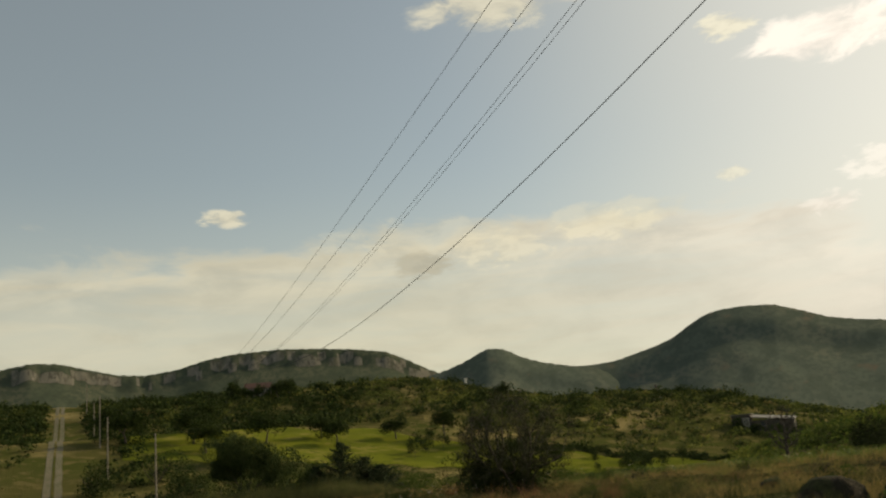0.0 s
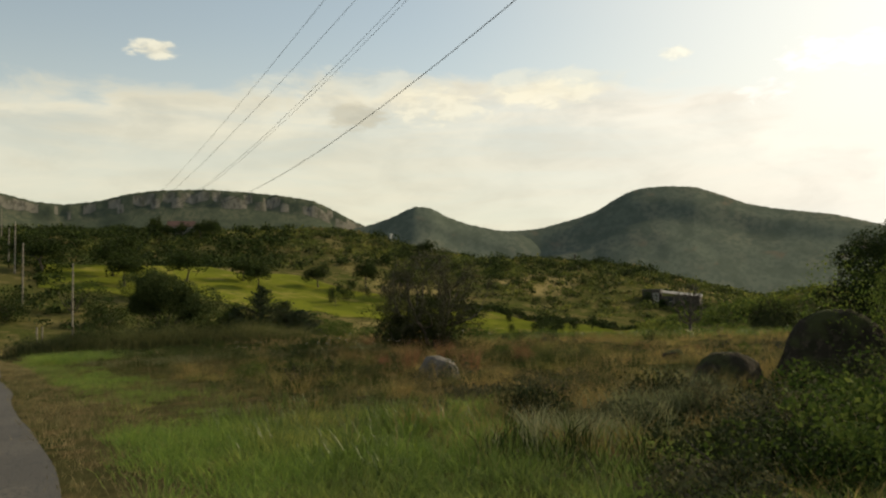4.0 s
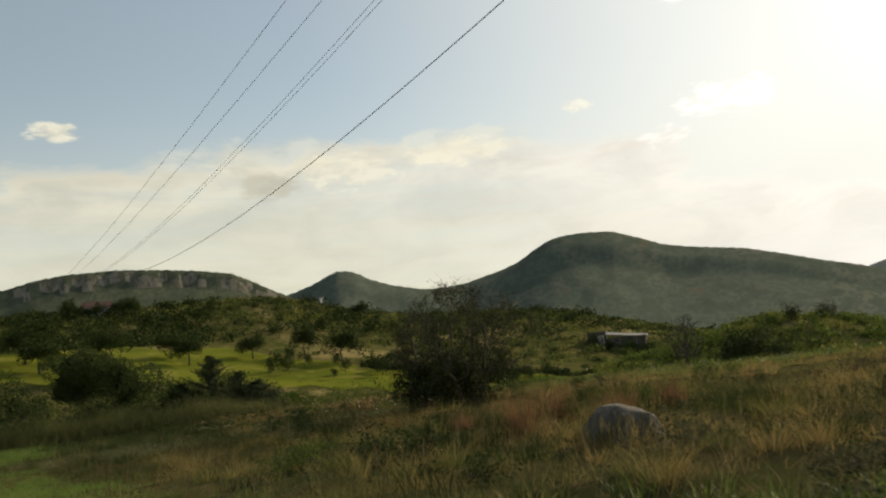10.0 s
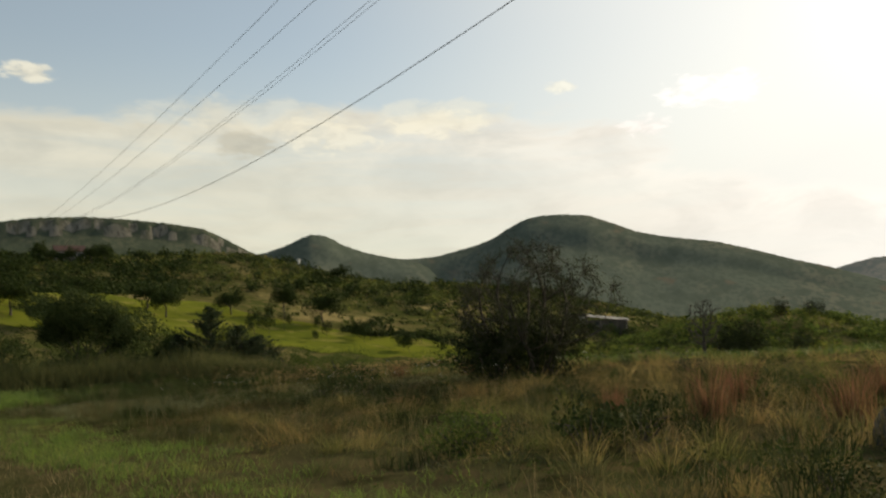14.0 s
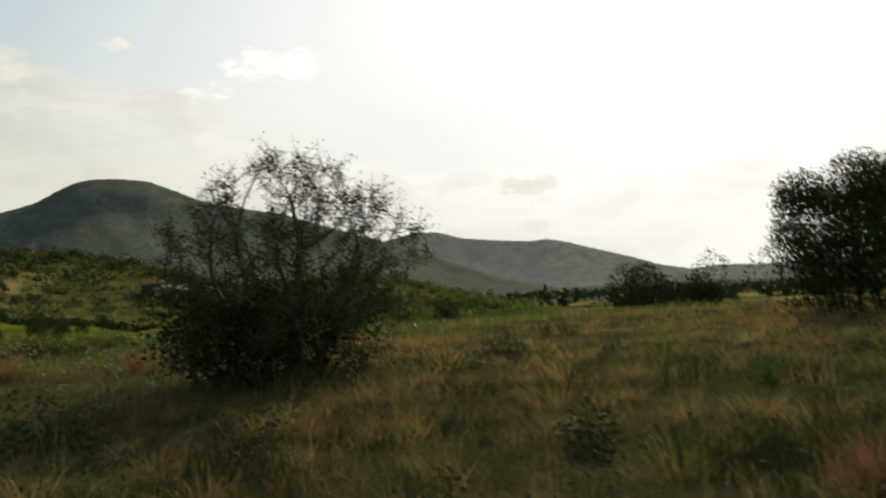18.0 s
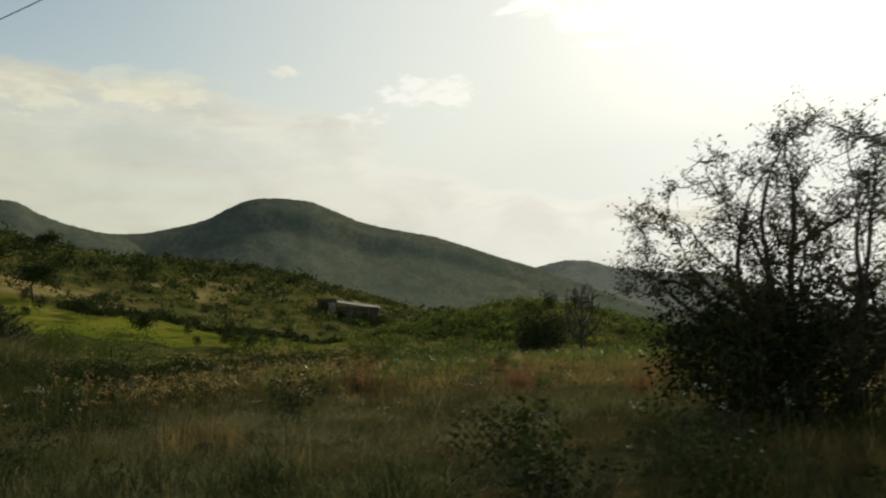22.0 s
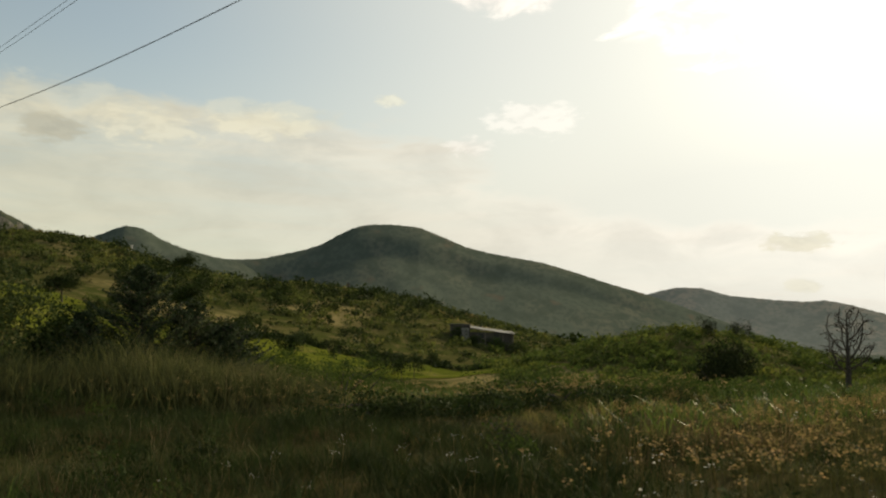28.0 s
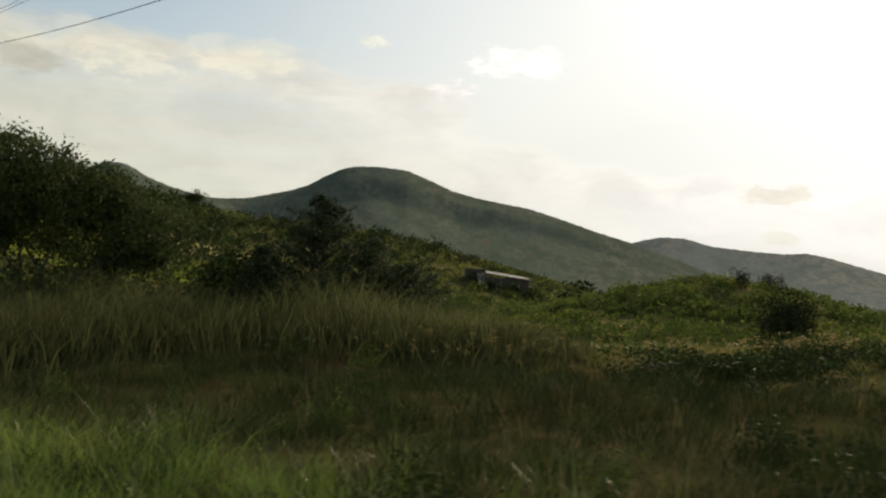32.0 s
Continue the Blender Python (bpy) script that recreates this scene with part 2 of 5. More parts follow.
# Woodland green lightened towards blue, carrying some distance haze in the colour
M["hill"] = material("hazed_wooded_hillside", (0.098, 0.116, 0.092), 1.0, [((0.124, 0.130, 0.100), 0.011, 0.42, 0.66), ((0.074, 0.090, 0.071), 0.035, 0.47, 0.62), ((0.082, 0.099, 0.079), 0.15, 0.46, 0.58), ((0.125, 0.112, 0.085), 0.03, 0.60, 0.72)], 1, 0.0, 0.3, spec=0.0, grain=(1200.0, 0.26, 1.0))
M["mesa"] = material("mesa_woods", (0.066, 0.080, 0.055), 1.0, [((0.090, 0.096, 0.066), 0.011, 0.44, 0.66), ((0.048, 0.060, 0.042), 0.035, 0.47, 0.62), ((0.055, 0.068, 0.048), 0.15, 0.46, 0.58)], 1, 0.0, 0.3, spec=0.0, grain=(1300.0, 0.26, 1.0))
# Pale bluish base: distance haze is put into the far ridge's colour
M["far"] = material("haze_paled_hillside", (0.168, 0.184, 0.172), 0.95, [((0.215, 0.208, 0.184), 0.006, 0.42, 0.62), ((0.132, 0.150, 0.142), 0.03, 0.45, 0.65), ((0.145, 0.162, 0.150), 0.10, 0.46, 0.60)], 1, 0.0, 0.06, spec=0.0, grain=(2000.0, 0.3, 1.0))
M["cliff"] = material("cliff_rock", (0.150, 0.140, 0.115), 0.95, [((0.075, 0.078, 0.058), 0.07, 0.46, 0.60), ((0.22, 0.20, 0.165), 0.14, 0.52, 0.66), ((0.085, 0.082, 0.066), 0.28, 0.52, 0.62)], 1, 0.0, 0.2, spec=0.0, grain=(1300.0, 0.08, 0.45))
M["ridge_ground"] = material("olive_grassland", (0.082, 0.078, 0.028), 1.0, [((0.06, 0.07, 0.02), 0.05, 0.4, 0.6), ((0.25, 0.20, 0.088), 0.035, 0.51, 0.63), ((0.13, 0.11, 0.045), 0.4, 0.5, 0.66)], 1, 0.6, 1.5, spec=0.0)
M["rock"] = material("granite", (0.105, 0.093, 0.08), 0.9, [((0.07, 0.062, 0.05), 3, 0.4, 0.6), ((0.20, 0.18, 0.155), 9, 0.52, 0.7), ((0.05, 0.052, 0.034), 1.6, 0.5, 0.68)], 1, 0.6, 12)
# Overgrown rock, its base darkened to hold the boulders' shadow side
M["rock_dark"] = material("shade_dark_overgrown_rock", (0.042, 0.036, 0.026), 0.95, [((0.03, 0.03, 0.018), 3, 0.4, 0.6), ((0.075, 0.06, 0.045), 9, 0.5, 0.7), ((0.06, 0.065, 0.028), 1.6, 0.45, 0.6)], 1, 1.2, 14, spec=0.05)
M["bark"] = material("bark", (0.055, 0.045, 0.035), 0.95, [((0.09, 0.08, 0.065), 8, 0.45, 0.65)], 1, 0.6, 40)
M["dead_bark"] = material("weathered_wood", (0.12, 0.10, 0.085), 0.9, [((0.06, 0.05, 0.045), 6, 0.45, 0.65)], 1, 0.6, 40)
M["leaf_dark"] = material("dark_leaf", (0.032, 0.045, 0.015), 0.65, [((0.05, 0.075, 0.02), 0.9, 0.45, 0.65)], 1, island=0.35, trans=0.13, spec=0.02)
M["leaf_thorn"] = material("thorn_leaf", (0.050, 0.056, 0.024), 0.7, [((0.070, 0.074, 0.032), 0.9, 0.45, 0.65)], 1, island=0.35, trans=0.15, spec=0.02)
M["leaf_wood"] = material("woodland_leaf", (0.052, 0.070, 0.024), 0.65, [((0.075, 0.10, 0.032), 0.9, 0.45, 0.65)], 1, island=0.4, trans=0.22, spec=0.03)
M["leaf_mid"] = material("green_leaf", (0.055, 0.085, 0.02), 0.75, [((0.08, 0.11, 0.027), 0.5, 0.45, 0.65)], 1, island=0.35, trans=0.35, spec=0.02)
M["leaf_light"] = material("fresh_leaf", (0.10, 0.14, 0.03), 0.6, [((0.07, 0.10, 0.025), 0.5, 0.45, 0.65)], 1, island=0.35, trans=0.4, spec=0.02)
# Sunlit yellow and the shade between bushes are mixed into the leaf colour
M["leaf_hillock"] = material("sunlit_scrub_leaf", (0.092, 0.125, 0.030), 0.7, [((0.145, 0.162, 0.036), 0.09, 0.48, 0.64), ((0.050, 0.070, 0.020), 0.22, 0.48, 0.60)], 1, island=0.25, trans=0.4, spec=0.02)
M["leaf_grey"] = material("dry_leaf", (0.075, 0.075, 0.04), 0.75, [((0.05, 0.06, 0.03), 1, 0.45, 0.65)], 1, island=0.4, trans=0.3, spec=0.02)
# Near-black leaf: the shade inside thickets and scrub is put into the colour
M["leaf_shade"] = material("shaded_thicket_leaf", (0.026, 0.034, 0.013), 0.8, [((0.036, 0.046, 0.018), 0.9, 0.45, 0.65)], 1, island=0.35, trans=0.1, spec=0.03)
M["needle"] = material("conifer_needle", (0.036, 0.054, 0.024), 0.7, [((0.054, 0.072, 0.030), 1.2, 0.45, 0.65)], 1, island=0.4, trans=0.15, spec=0.08)
M["bush_ridge"] = material("hillside_bush", (0.085, 0.105, 0.028), 0.8, [((0.16, 0.17, 0.042), 0.06, 0.50, 0.64), ((0.036, 0.050, 0.016), 0.14, 0.46, 0.58), ((0.15, 0.13, 0.05), 0.09, 0.58, 0.68)], 1, island=0.5, trans=0.35, spec=0.08)
M["grass_green"] = material("green_grass", (0.140, 0.215, 0.045), 0.6, [((0.215, 0.235, 0.062), 0.5, 0.48, 0.68), ((0.085, 0.125, 0.032), 0.22, 0.47, 0.66)], 1, island=0.4, trans=0.55, spec=0.12)
M["grass_lush"] = material("lush_grass_blade", (0.082, 0.125, 0.024), 0.45, [((0.13, 0.15, 0.036), 0.5, 0.50, 0.7), ((0.05, 0.085, 0.018), 0.3, 0.45, 0.65)], 1, island=0.5, trans=0.45, spec=0.3)
M["grass_brown"] = material("dry_brown_grass", (0.235, 0.178, 0.070), 0.8, [((0.185, 0.105, 0.050), 0.16, 0.53, 0.68), ((0.14, 0.145, 0.044), 0.3, 0.48, 0.62), ((0.34, 0.265, 0.11), 0.5, 0.55, 0.72)], 1, island=0.35, trans=0.45, spec=0.02)
M["grass_russet"] = material("russet_grass", (0.185, 0.105, 0.055), 0.8, [((0.13, 0.070, 0.040), 1.4, 0.45, 0.65)], 1, island=0.4, trans=0.45, spec=0.02)
M["grass_umber"] = material("umber_grass", (0.094, 0.076, 0.032), 0.85, [((0.115, 0.070, 0.035), 0.16, 0.48, 0.64), ((0.06, 0.065, 0.022), 0.3, 0.46, 0.6), ((0.15, 0.115, 0.05), 0.5, 0.58, 0.75)], 1, island=0.35, trans=0.4, spec=0.02)
M["grass_grey"] = material("grey_green_grass", (0.088, 0.092, 0.038), 0.8, [((0.065, 0.075, 0.028), 0.4, 0.45, 0.65)], 1, island=0.35, trans=0.4, spec=0.02)
M["grass_reed"] = material("reed_grass", (0.110, 0.122, 0.046), 0.8, [((0.150, 0.142, 0.062), 0.4, 0.50, 0.68), ((0.065, 0.078, 0.028), 0.25, 0.48, 0.64)], 1, island=0.4, trans=0.4, spec=0.02)
M["grass_sage"] = material("sage_grass", (0.195, 0.205, 0.115), 0.8, [((0.13, 0.145, 0.072), 0.5, 0.45, 0.65)], 1, island=0.4, trans=0.4, spec=0.02)
M["grass_straw"] = material("straw_grass", (0.24, 0.19, 0.09), 0.75, [((0.15, 0.14, 0.055), 0.6, 0.45, 0.65)], 1, island=0.3, trans=0.35)
M["flower"] = material("dried_flower", (0.30, 0.215, 0.09), 0.8, [], 1, island=0.4, trans=0.4)
M["flower_white"] = material("white_flower", (0.7, 0.68, 0.6), 0.8, [], 1, island=0.2, trans=0.35)
M["pole"] = material("weathered_pole", (0.24, 0.21, 0.17), 0.85, [((0.13, 0.11, 0.09), 2, 0.45, 0.65)], 1, 0.3, 30)
M["wire"] = material("aluminium_wire", (0.07, 0.07, 0.07), 0.9, [], 1, spec=0.1)
M["plaster"] = material("pale_plaster", (0.27, 0.255, 0.225), 0.9, [((0.38, 0.35, 0.3), 0.8, 0.45, 0.65)], 1, 0.2, 10)
M["wall_dark"] = material("brown_wall", (0.085, 0.075, 0.062), 0.9, [((0.07, 0.06, 0.05), 0.8, 0.45, 0.65)], 1, 0.2, 10)
M["roof_grey"] = material("pale_sheet_roof", (0.085, 0.08, 0.072), 0.6, [((0.15, 0.13, 0.11), 0.6, 0.45, 0.65)], 1, 0.15, 8, spec=0.5)
M["roof_red"] = material("red_roof", (0.062, 0.032, 0.026), 0.8, [((0.08, 0.038, 0.03), 0.7, 0.45, 0.65)], 1, 0.2, 8)
M["glass"] = material("dark_window", (0.03, 0.035, 0.04), 0.15, [], 1, spec=0.5)
M["sign"] = material("sign_board", (0.30, 0.29, 0.27), 0.7, [((0.2, 0.19, 0.17), 2, 0.45, 0.65)], 1)
M["white"] = material("white_paint", (0.72, 0.70, 0.66), 0.7, [((0.55, 0.52, 0.47), 2, 0.5, 0.7)], 1)


# ---- the lie of the land ----
ROAD_DIR = np.array((-0.530, 0.848))
ROAD_SIDE = np.array((0.848, 0.530))


def sstep(v, lo, hi):
    t = np.clip((v - lo) / (hi - lo), 0, 1)
    return t * t * (3 - 2 * t)


def wave(x, y, size, seed=0.0):
    """Cheap smooth roughness of about -1 to 1."""
    a = x / size
    b = y / size
    return (np.sin(a * 1.7 + 1.3 * np.sin(b * 1.1 + seed) + seed) + np.sin(b * 1.9 + 1.7 * np.sin(a * 0.9 - seed) + 2.1 * seed)
            + np.sin((a + b) * 1.23 + 0.7 * np.sin(a * 2.3) + 0.5 * seed)) / 3


RIDGE_AZ = np.array((-180, -60, -36, -25, -15, -10.5, -7.7, -4, 0, 3, 7, 11, 15, 19, 24, 35, 50, 80, 180.0))
RIDGE_Z = np.array((10, 22, 25, 25, 25.6, 25.6, 23.8, 18.2, 14.0, 13.6, 12.4, 9.5, 4.3, -0.5, -6, -9, -7, -5, 10.0))


def ground_z(x, y):
    x, y = np.asarray(x, float), np.asarray(y, float)
    px, py = x + 8, y - 15
    r = np.hypot(px, py)
    az = np.degrees(np.arctan2(px, py))
    lat = x * ROAD_SIDE[0] + y * ROAD_SIDE[1]
    near = -1.66 + np.where(x < 0, 0.026, 0.008) * np.maximum(x, -60) - 0.0065 * np.clip(y, -60, 90)
    near = near - 0.022 * np.clip(y - 34, 0, 60)
    near = near + 0.07 * wave(x, y, 2.3) + 0.08 * wave(x, y, 0.6, 7) * sstep(lat, 2, 5) + 0.10 * wave(x, y, 7, 2) * sstep(r, 4, 20)
    near = near + 0.11 * wave(x, y, 1.25, 9) * sstep(lat, 3.6, 6.5) * (1 - sstep(r, 60, 90))
    near = near + 0.72 * sstep(y, 60.0, 66.0) * sstep(x, -9.0, -16.0) * (1 - sstep(y, 76.0, 92.0))
    flat = -1.66 + 0.026 * np.clip(x, -60, 60) - 0.0065 * np.clip(y, -60, 90) - 0.006 * np.clip(y - 34, 0, 60)
    near = near + (flat - near) * sstep(np.abs(lat + 1.6), 3.4, 2.4)
    field = np.clip(3.0 - 0.165 * (x + 28) + 0.145 * (y - 183.5), -7.0, 9)
    hillock = 8.0 * np.exp(-(((x - 60) / 26) ** 2 + ((y - 165) / 22) ** 2))
    z = near + (field + hillock - near) * sstep(r, 48, 120)
    ridge = np.interp(az, RIDGE_AZ, RIDGE_Z) + 0.8 * wave(x, y, 22, 4) + 0.4 * wave(x, y, 9, 1)
    z = z + (ridge - z) * sstep(r, 185, 285)
    back = ridge * 0.35 - 10
    z = z + (back - z) * sstep(r, 300, 620)
    return z + (-14 - z) * sstep(r, 900, 2500)


def grid_mesh(name, X, Y, Z, closed=False):
    n, k = X.shape
    v = np.stack((X, Y, Z), -1).reshape(-1, 3)
    i = np.arange(n * k).reshape(n, k)
    j = np.roll(i, -1, 1) if closed else i[:, 1:]
    a = i if closed else i[:, :-1]
    f = np.stack((a[:-1], j[:-1], j[1:], a[1:]), -1).reshape(-1, 4)
    return raw_mesh(name, v, f)


def raw_mesh(name, v, f, smooth=True):
    """A mesh from arrays of corners and of faces that all have as many corners."""
    me = bpy.data.meshes.new(name)
    k = f.shape[1]
    me.vertices.add(len(v))
    me.vertices.foreach_set("co", np.ascontiguousarray(v, np.float32).ravel())
    me.loops.add(f.size)
    me.loops.foreach_set("vertex_index", np.ascontiguousarray(f, np.int32).ravel())
    me.polygons.add(len(f))
    me.polygons.foreach_set("loop_start", np.arange(0, f.size, k, dtype=np.int32))
    me.polygons.foreach_set("use_smooth", np.full(len(f), smooth))
    me.update(calc_edges=True)
    return me


def thing(name, me, mat, parent=None, label="", category="", group="", kind=""):
    ob = new(name, me)
    if me is not None and mat:
        me.materials.append(M[mat])
    if parent is not None:
        ob.parent = parent
    return tagged(ob, label, category, group, kind)


def part(name, bm, mat, parent, label=""):
    me = bpy.data.meshes.new(name)
    bm.to_mesh(me)
    bm.free()
    return thing(name, me, mat, parent, label)


def build_ground():
    rr = np.concatenate(([0.01], np.geomspace(1.5, 4300, 210)))
    aa = np.radians(np.concatenate((np.arange(-45, 75, 0.45), np.arange(75, 315, 2.0))))
    R, A = np.meshgrid(rr, aa, indexing="ij")
    X, Y = -8 + R * np.sin(A), 15 + R * np.cos(A)
    me = grid_mesh("ground", X, Y, ground_z(X, Y), True)
    me.flip_normals()
    me.materials.append(M["soil"])
    me.materials.append(M["ridge_ground"])
    me.materials.append(M["hill"])
    ring = np.repeat(np.arange(len(rr) - 1), len(aa))
    me.polygons.foreach_set("material_index", (rr[ring] > 68).astype(np.int32) + (rr[ring] > 320))
    thing("ground", me, None, None, "dry brown earth and thatch under the veld grass", "ground", kind="structure")


build_ground()


def strip(name, lo, hi, s0, s1, step, mat, lift, label, category, wob=0.0, kind="structure"):
    """A strip along the road between two distances from its line, laid on the ground."""
    s = np.arange(s0, s1, step)
    k = max(2, int(abs(hi - lo) / 0.5) + 1)
    t = np.linspace(0, 1, k)
    S, Tt = np.meshgrid(s, t, indexing="ij")
    L = lo + (hi - lo) * Tt + wob * wave(S, S * 0.3, 3.0) * Tt
    X = S * ROAD_DIR[0] + L * ROAD_SIDE[0]
    Y = S * ROAD_DIR[1] + L * ROAD_SIDE[1]
    me = grid_mesh(name, X, Y, ground_z(X, Y) + lift)
    return thing(name, me, mat, None, label, category, kind=kind)


# road: a lane, a darker strip along its edge, a crossroad, a dirt track uphill beyond it
strip("road", -3.9, -0.55, -40, 97, 0.5, "asphalt", 0.035, "worn grey asphalt lane of a country road", "road")
strip("road_edge_strip", -0.55, 0.75, -40, 96, 0.5, "edge_strip", 0.030, "darker strip along the road edge", "road", wob=0.12)
strip("dirt_track", -3.0, -0.6, 97, 420, 1.5, "dirt", 0.05, "pale dirt track climbing the hill beyond the crossroad", "road", wob=0.1)
strip("track_middle", -2.0, -1.6, 99, 420, 1.5, "ridge_ground", 0.09, "grassy strip between the wheel ruts of the dirt track", "grass", wob=0.08)


def cross_road():
    t = np.linspace(-60, 40, 80)
    w = np.linspace(-2, 2, 5)
    Tm, Wm = np.meshgrid(t, w, indexing="ij")
    S = 97 + Wm
    X = S * ROAD_DIR[0] + Tm * ROAD_SIDE[0]
    Y = S * ROAD_DIR[1] + Tm * ROAD_SIDE[1]
    me = grid_mesh("crossroad", X, Y, ground_z(X, Y) + 0.06)
    thing("crossroad", me, "dirt", None, "pale gravel crossroad at the foot of the hill", "road", kind="structure")


cross_road()


def field_far(deg):
    """How far the upper edge of the mown field lies, by bearing."""
    return 177 - 15 * sstep(deg, -12, -4) + 3 * np.sin(deg * 0.9)


def build_field():
    a = np.radians(np.linspace(-29, 17.0, 150))
    t = np.linspace(0, 1, 26)
    A, Tm = np.meshgrid(a, t, indexing="ij")
    deg = np.degrees(A)
    r0 = 137 + 11 * sstep(deg, -5, 12) + 1.5 * np.sin(deg * 1.7)
    r1 = field_far(deg)
    r1 = r0 + (r1 - r0) * (1 - 0.95 * sstep(deg, 12.5, 17.0))
    R = r0 + (r1 - r0) * Tm
    X, Y = -8 + R * np.sin(A), 15 + R * np.cos(A)
    me = grid_mesh("mown_field", X, Y, ground_z(X, Y) + 0.10)
    me.flip_normals()
    thing("mown_field", me, "field", None, "bright green mown grass field below the bushy ridge", "field", kind="structure")


build_field()

# ---- hills on the skyline: bearing in degrees, crest height ----
def hill(name, dist, bearings, heights, front, mat, label, cliff=0.0, rough=1.0, seed=0.0, rim=0.0):
    a = np.linspace(bearings[0], bearings[-1], int((bearings[-1] - bearings[0]) * 5.5) + 2)
    crest = np.interp(a, bearings, heights)
    k = np.array((1, 2, 1)) / 4
    crest = np.convolve(np.pad(crest, 1, mode="edge"), k, "valid")
    jag = rough * (0.8 * np.sin(a * 21 + seed) * np.sin(a * 13.1) + 0.6 * np.sin(a * 47 + 2 * seed))
    t = np.concatenate((np.linspace(0, 1, 56), np.linspace(1.04, 1.5, 14)))
    T, A = np.meshgrid(t, a, indexing="ij")
    C = np.broadcast_to(crest, T.shape)
    r0 = dist * (1 - front)
    R = r0 + (dist - r0) * T
    X, Y = -8 + R * np.sin(np.radians(A)), 15 + R * np.cos(np.radians(A))
    u = np.clip(T, 0, 1)
    spur = wave(X, Y, 45, seed) * 0.6 + wave(X, Y, 17, seed + 1) * 0.35 + wave(X, Y, 7, seed + 3) * 0.2
    u2 = np.clip(u + 0.010 * spur * u * (1 - u) * 4, 0, 1)
    prof = u2 ** (1.25 if cliff else 1.6)
    if rim:
        # a steeper rocky brow below the top
        brow = 0.90 + 0.02 * wave(X, Y, 34, seed + 5)
        prof = prof * (1 - rim) + rim * sstep(u, brow - 0.10, brow)
    if cliff:
        lip = 0.982 + 0.012 * wave(X, Y, 30, seed + 5) + 0.010 * wave(X, Y, 9, seed + 2)
        prof = prof * (1 - cliff) * 0.93 + cliff * sstep(u, lip - 0.035, lip) * 1.0 + (1 - cliff) * 0.07 * u ** 6
    # spurs and gullies that run down from the crest
    across = A * dist * 0.0175
    gully = wave(across, R * 0.45, 46, seed + 4) + 0.6 * wave(across, R * 0.5, 21, seed + 6) + 0.3 * wave(across, R, 11, seed + 8)
    prof = prof + 0.016 * gully * np.sin(np.pi * u) * u
    Z = -16 + (C + 16) * prof * (1 - 0.9 * sstep(T, 1.0, 1.5)) + np.broadcast_to(jag, T.shape) * sstep(u, 0.93, 1.0)
    me = grid_mesh(name, X, Y, Z)
    me.flip_normals()
    ob = thing(name, me, mat, None, label, "hill", kind="structure")
    if cliff:
        me.materials.append(M["cliff"])
        steep = np.empty(len(me.polygons) * 3)
        me.polygons.foreach_get("normal", steep)
        me.polygons.foreach_set("material_index", (np.abs(steep.reshape(-1, 3)[:, 2]) < 0.70).astype(np.int32))
    return ob


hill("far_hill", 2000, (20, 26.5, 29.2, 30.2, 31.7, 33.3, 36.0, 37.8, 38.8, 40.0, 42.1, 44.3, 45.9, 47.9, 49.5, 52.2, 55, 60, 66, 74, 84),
     (30, 88, 114.3, 121.5, 119.6, 102.8, 92.9, 89.3, 92.8, 84.9, 63.6, 41.6, 22.3, 9.5, 16.1, 13.8, 20, 16, 28, 12, -16), 0.42, "far", "grey-green ridge in the far distance, haze put into its colour", rough=0.9, seed=2.2)
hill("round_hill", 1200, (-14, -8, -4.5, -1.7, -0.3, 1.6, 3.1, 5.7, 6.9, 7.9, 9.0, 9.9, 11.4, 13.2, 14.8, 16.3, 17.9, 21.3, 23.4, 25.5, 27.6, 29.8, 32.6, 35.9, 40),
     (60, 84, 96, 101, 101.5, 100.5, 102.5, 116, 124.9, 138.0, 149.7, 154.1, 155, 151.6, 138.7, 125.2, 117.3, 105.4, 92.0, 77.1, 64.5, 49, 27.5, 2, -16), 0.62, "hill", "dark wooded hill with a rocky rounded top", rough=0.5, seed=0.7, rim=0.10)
hill("mesa_hill", 1300, (-62, -48, -41, -37, -35.5, -34, -32.5, -30.8, -29.2, -27.5, -25.5, -23.8, -22, -19, -16.5, -14.2, -12.1, -10.9, -9.4, -7.9, -3, 3),
     (90, 150, 150, 160, 168, 174, 172, 162, 153, 150, 156, 167, 173, 176, 173, 168, 160, 147, 128, 112, 70, -16), 0.55, "mesa", "flat-topped hill with a band of grey cliffs below the rim", cliff=0.085, rough=0.8, seed=1.4)
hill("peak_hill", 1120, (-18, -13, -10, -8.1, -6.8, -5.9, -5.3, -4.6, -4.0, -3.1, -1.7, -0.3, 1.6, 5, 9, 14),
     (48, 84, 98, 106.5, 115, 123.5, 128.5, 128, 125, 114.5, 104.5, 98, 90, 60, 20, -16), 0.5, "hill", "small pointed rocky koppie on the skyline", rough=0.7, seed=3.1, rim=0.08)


# ---- plants: arrays of leaves, blades and limbs ----
def rng_of(seed):
    return np.random.default_rng(seed)


def leaf_arrays(c, size, rng, aspect=0.55, upright=0.0):
    """Small kites, one round each centre, turned at random."""
    n = len(c)
    d = rng.normal(size=(n, 3))
    d[:, 2] = d[:, 2] * (1 - upright) + upright * 1.2
    d /= np.linalg.norm(d, axis=1)[:, None]
    e = np.cross(d, rng.normal(size=(n, 3)))
    e /= np.linalg.norm(e, axis=1)[:, None]
    L = (size * rng.uniform(0.6, 1.3, n))[:, None]
    v = np.stack((c - d * L * 0.5, c + e * L * aspect * 0.5 - d * L * 0.05, c + d * L * 0.5, c - e * L * aspect * 0.5 - d * L * 0.05), 1)
    return v.reshape(-1, 3), np.arange(4 * n).reshape(-1, 4)


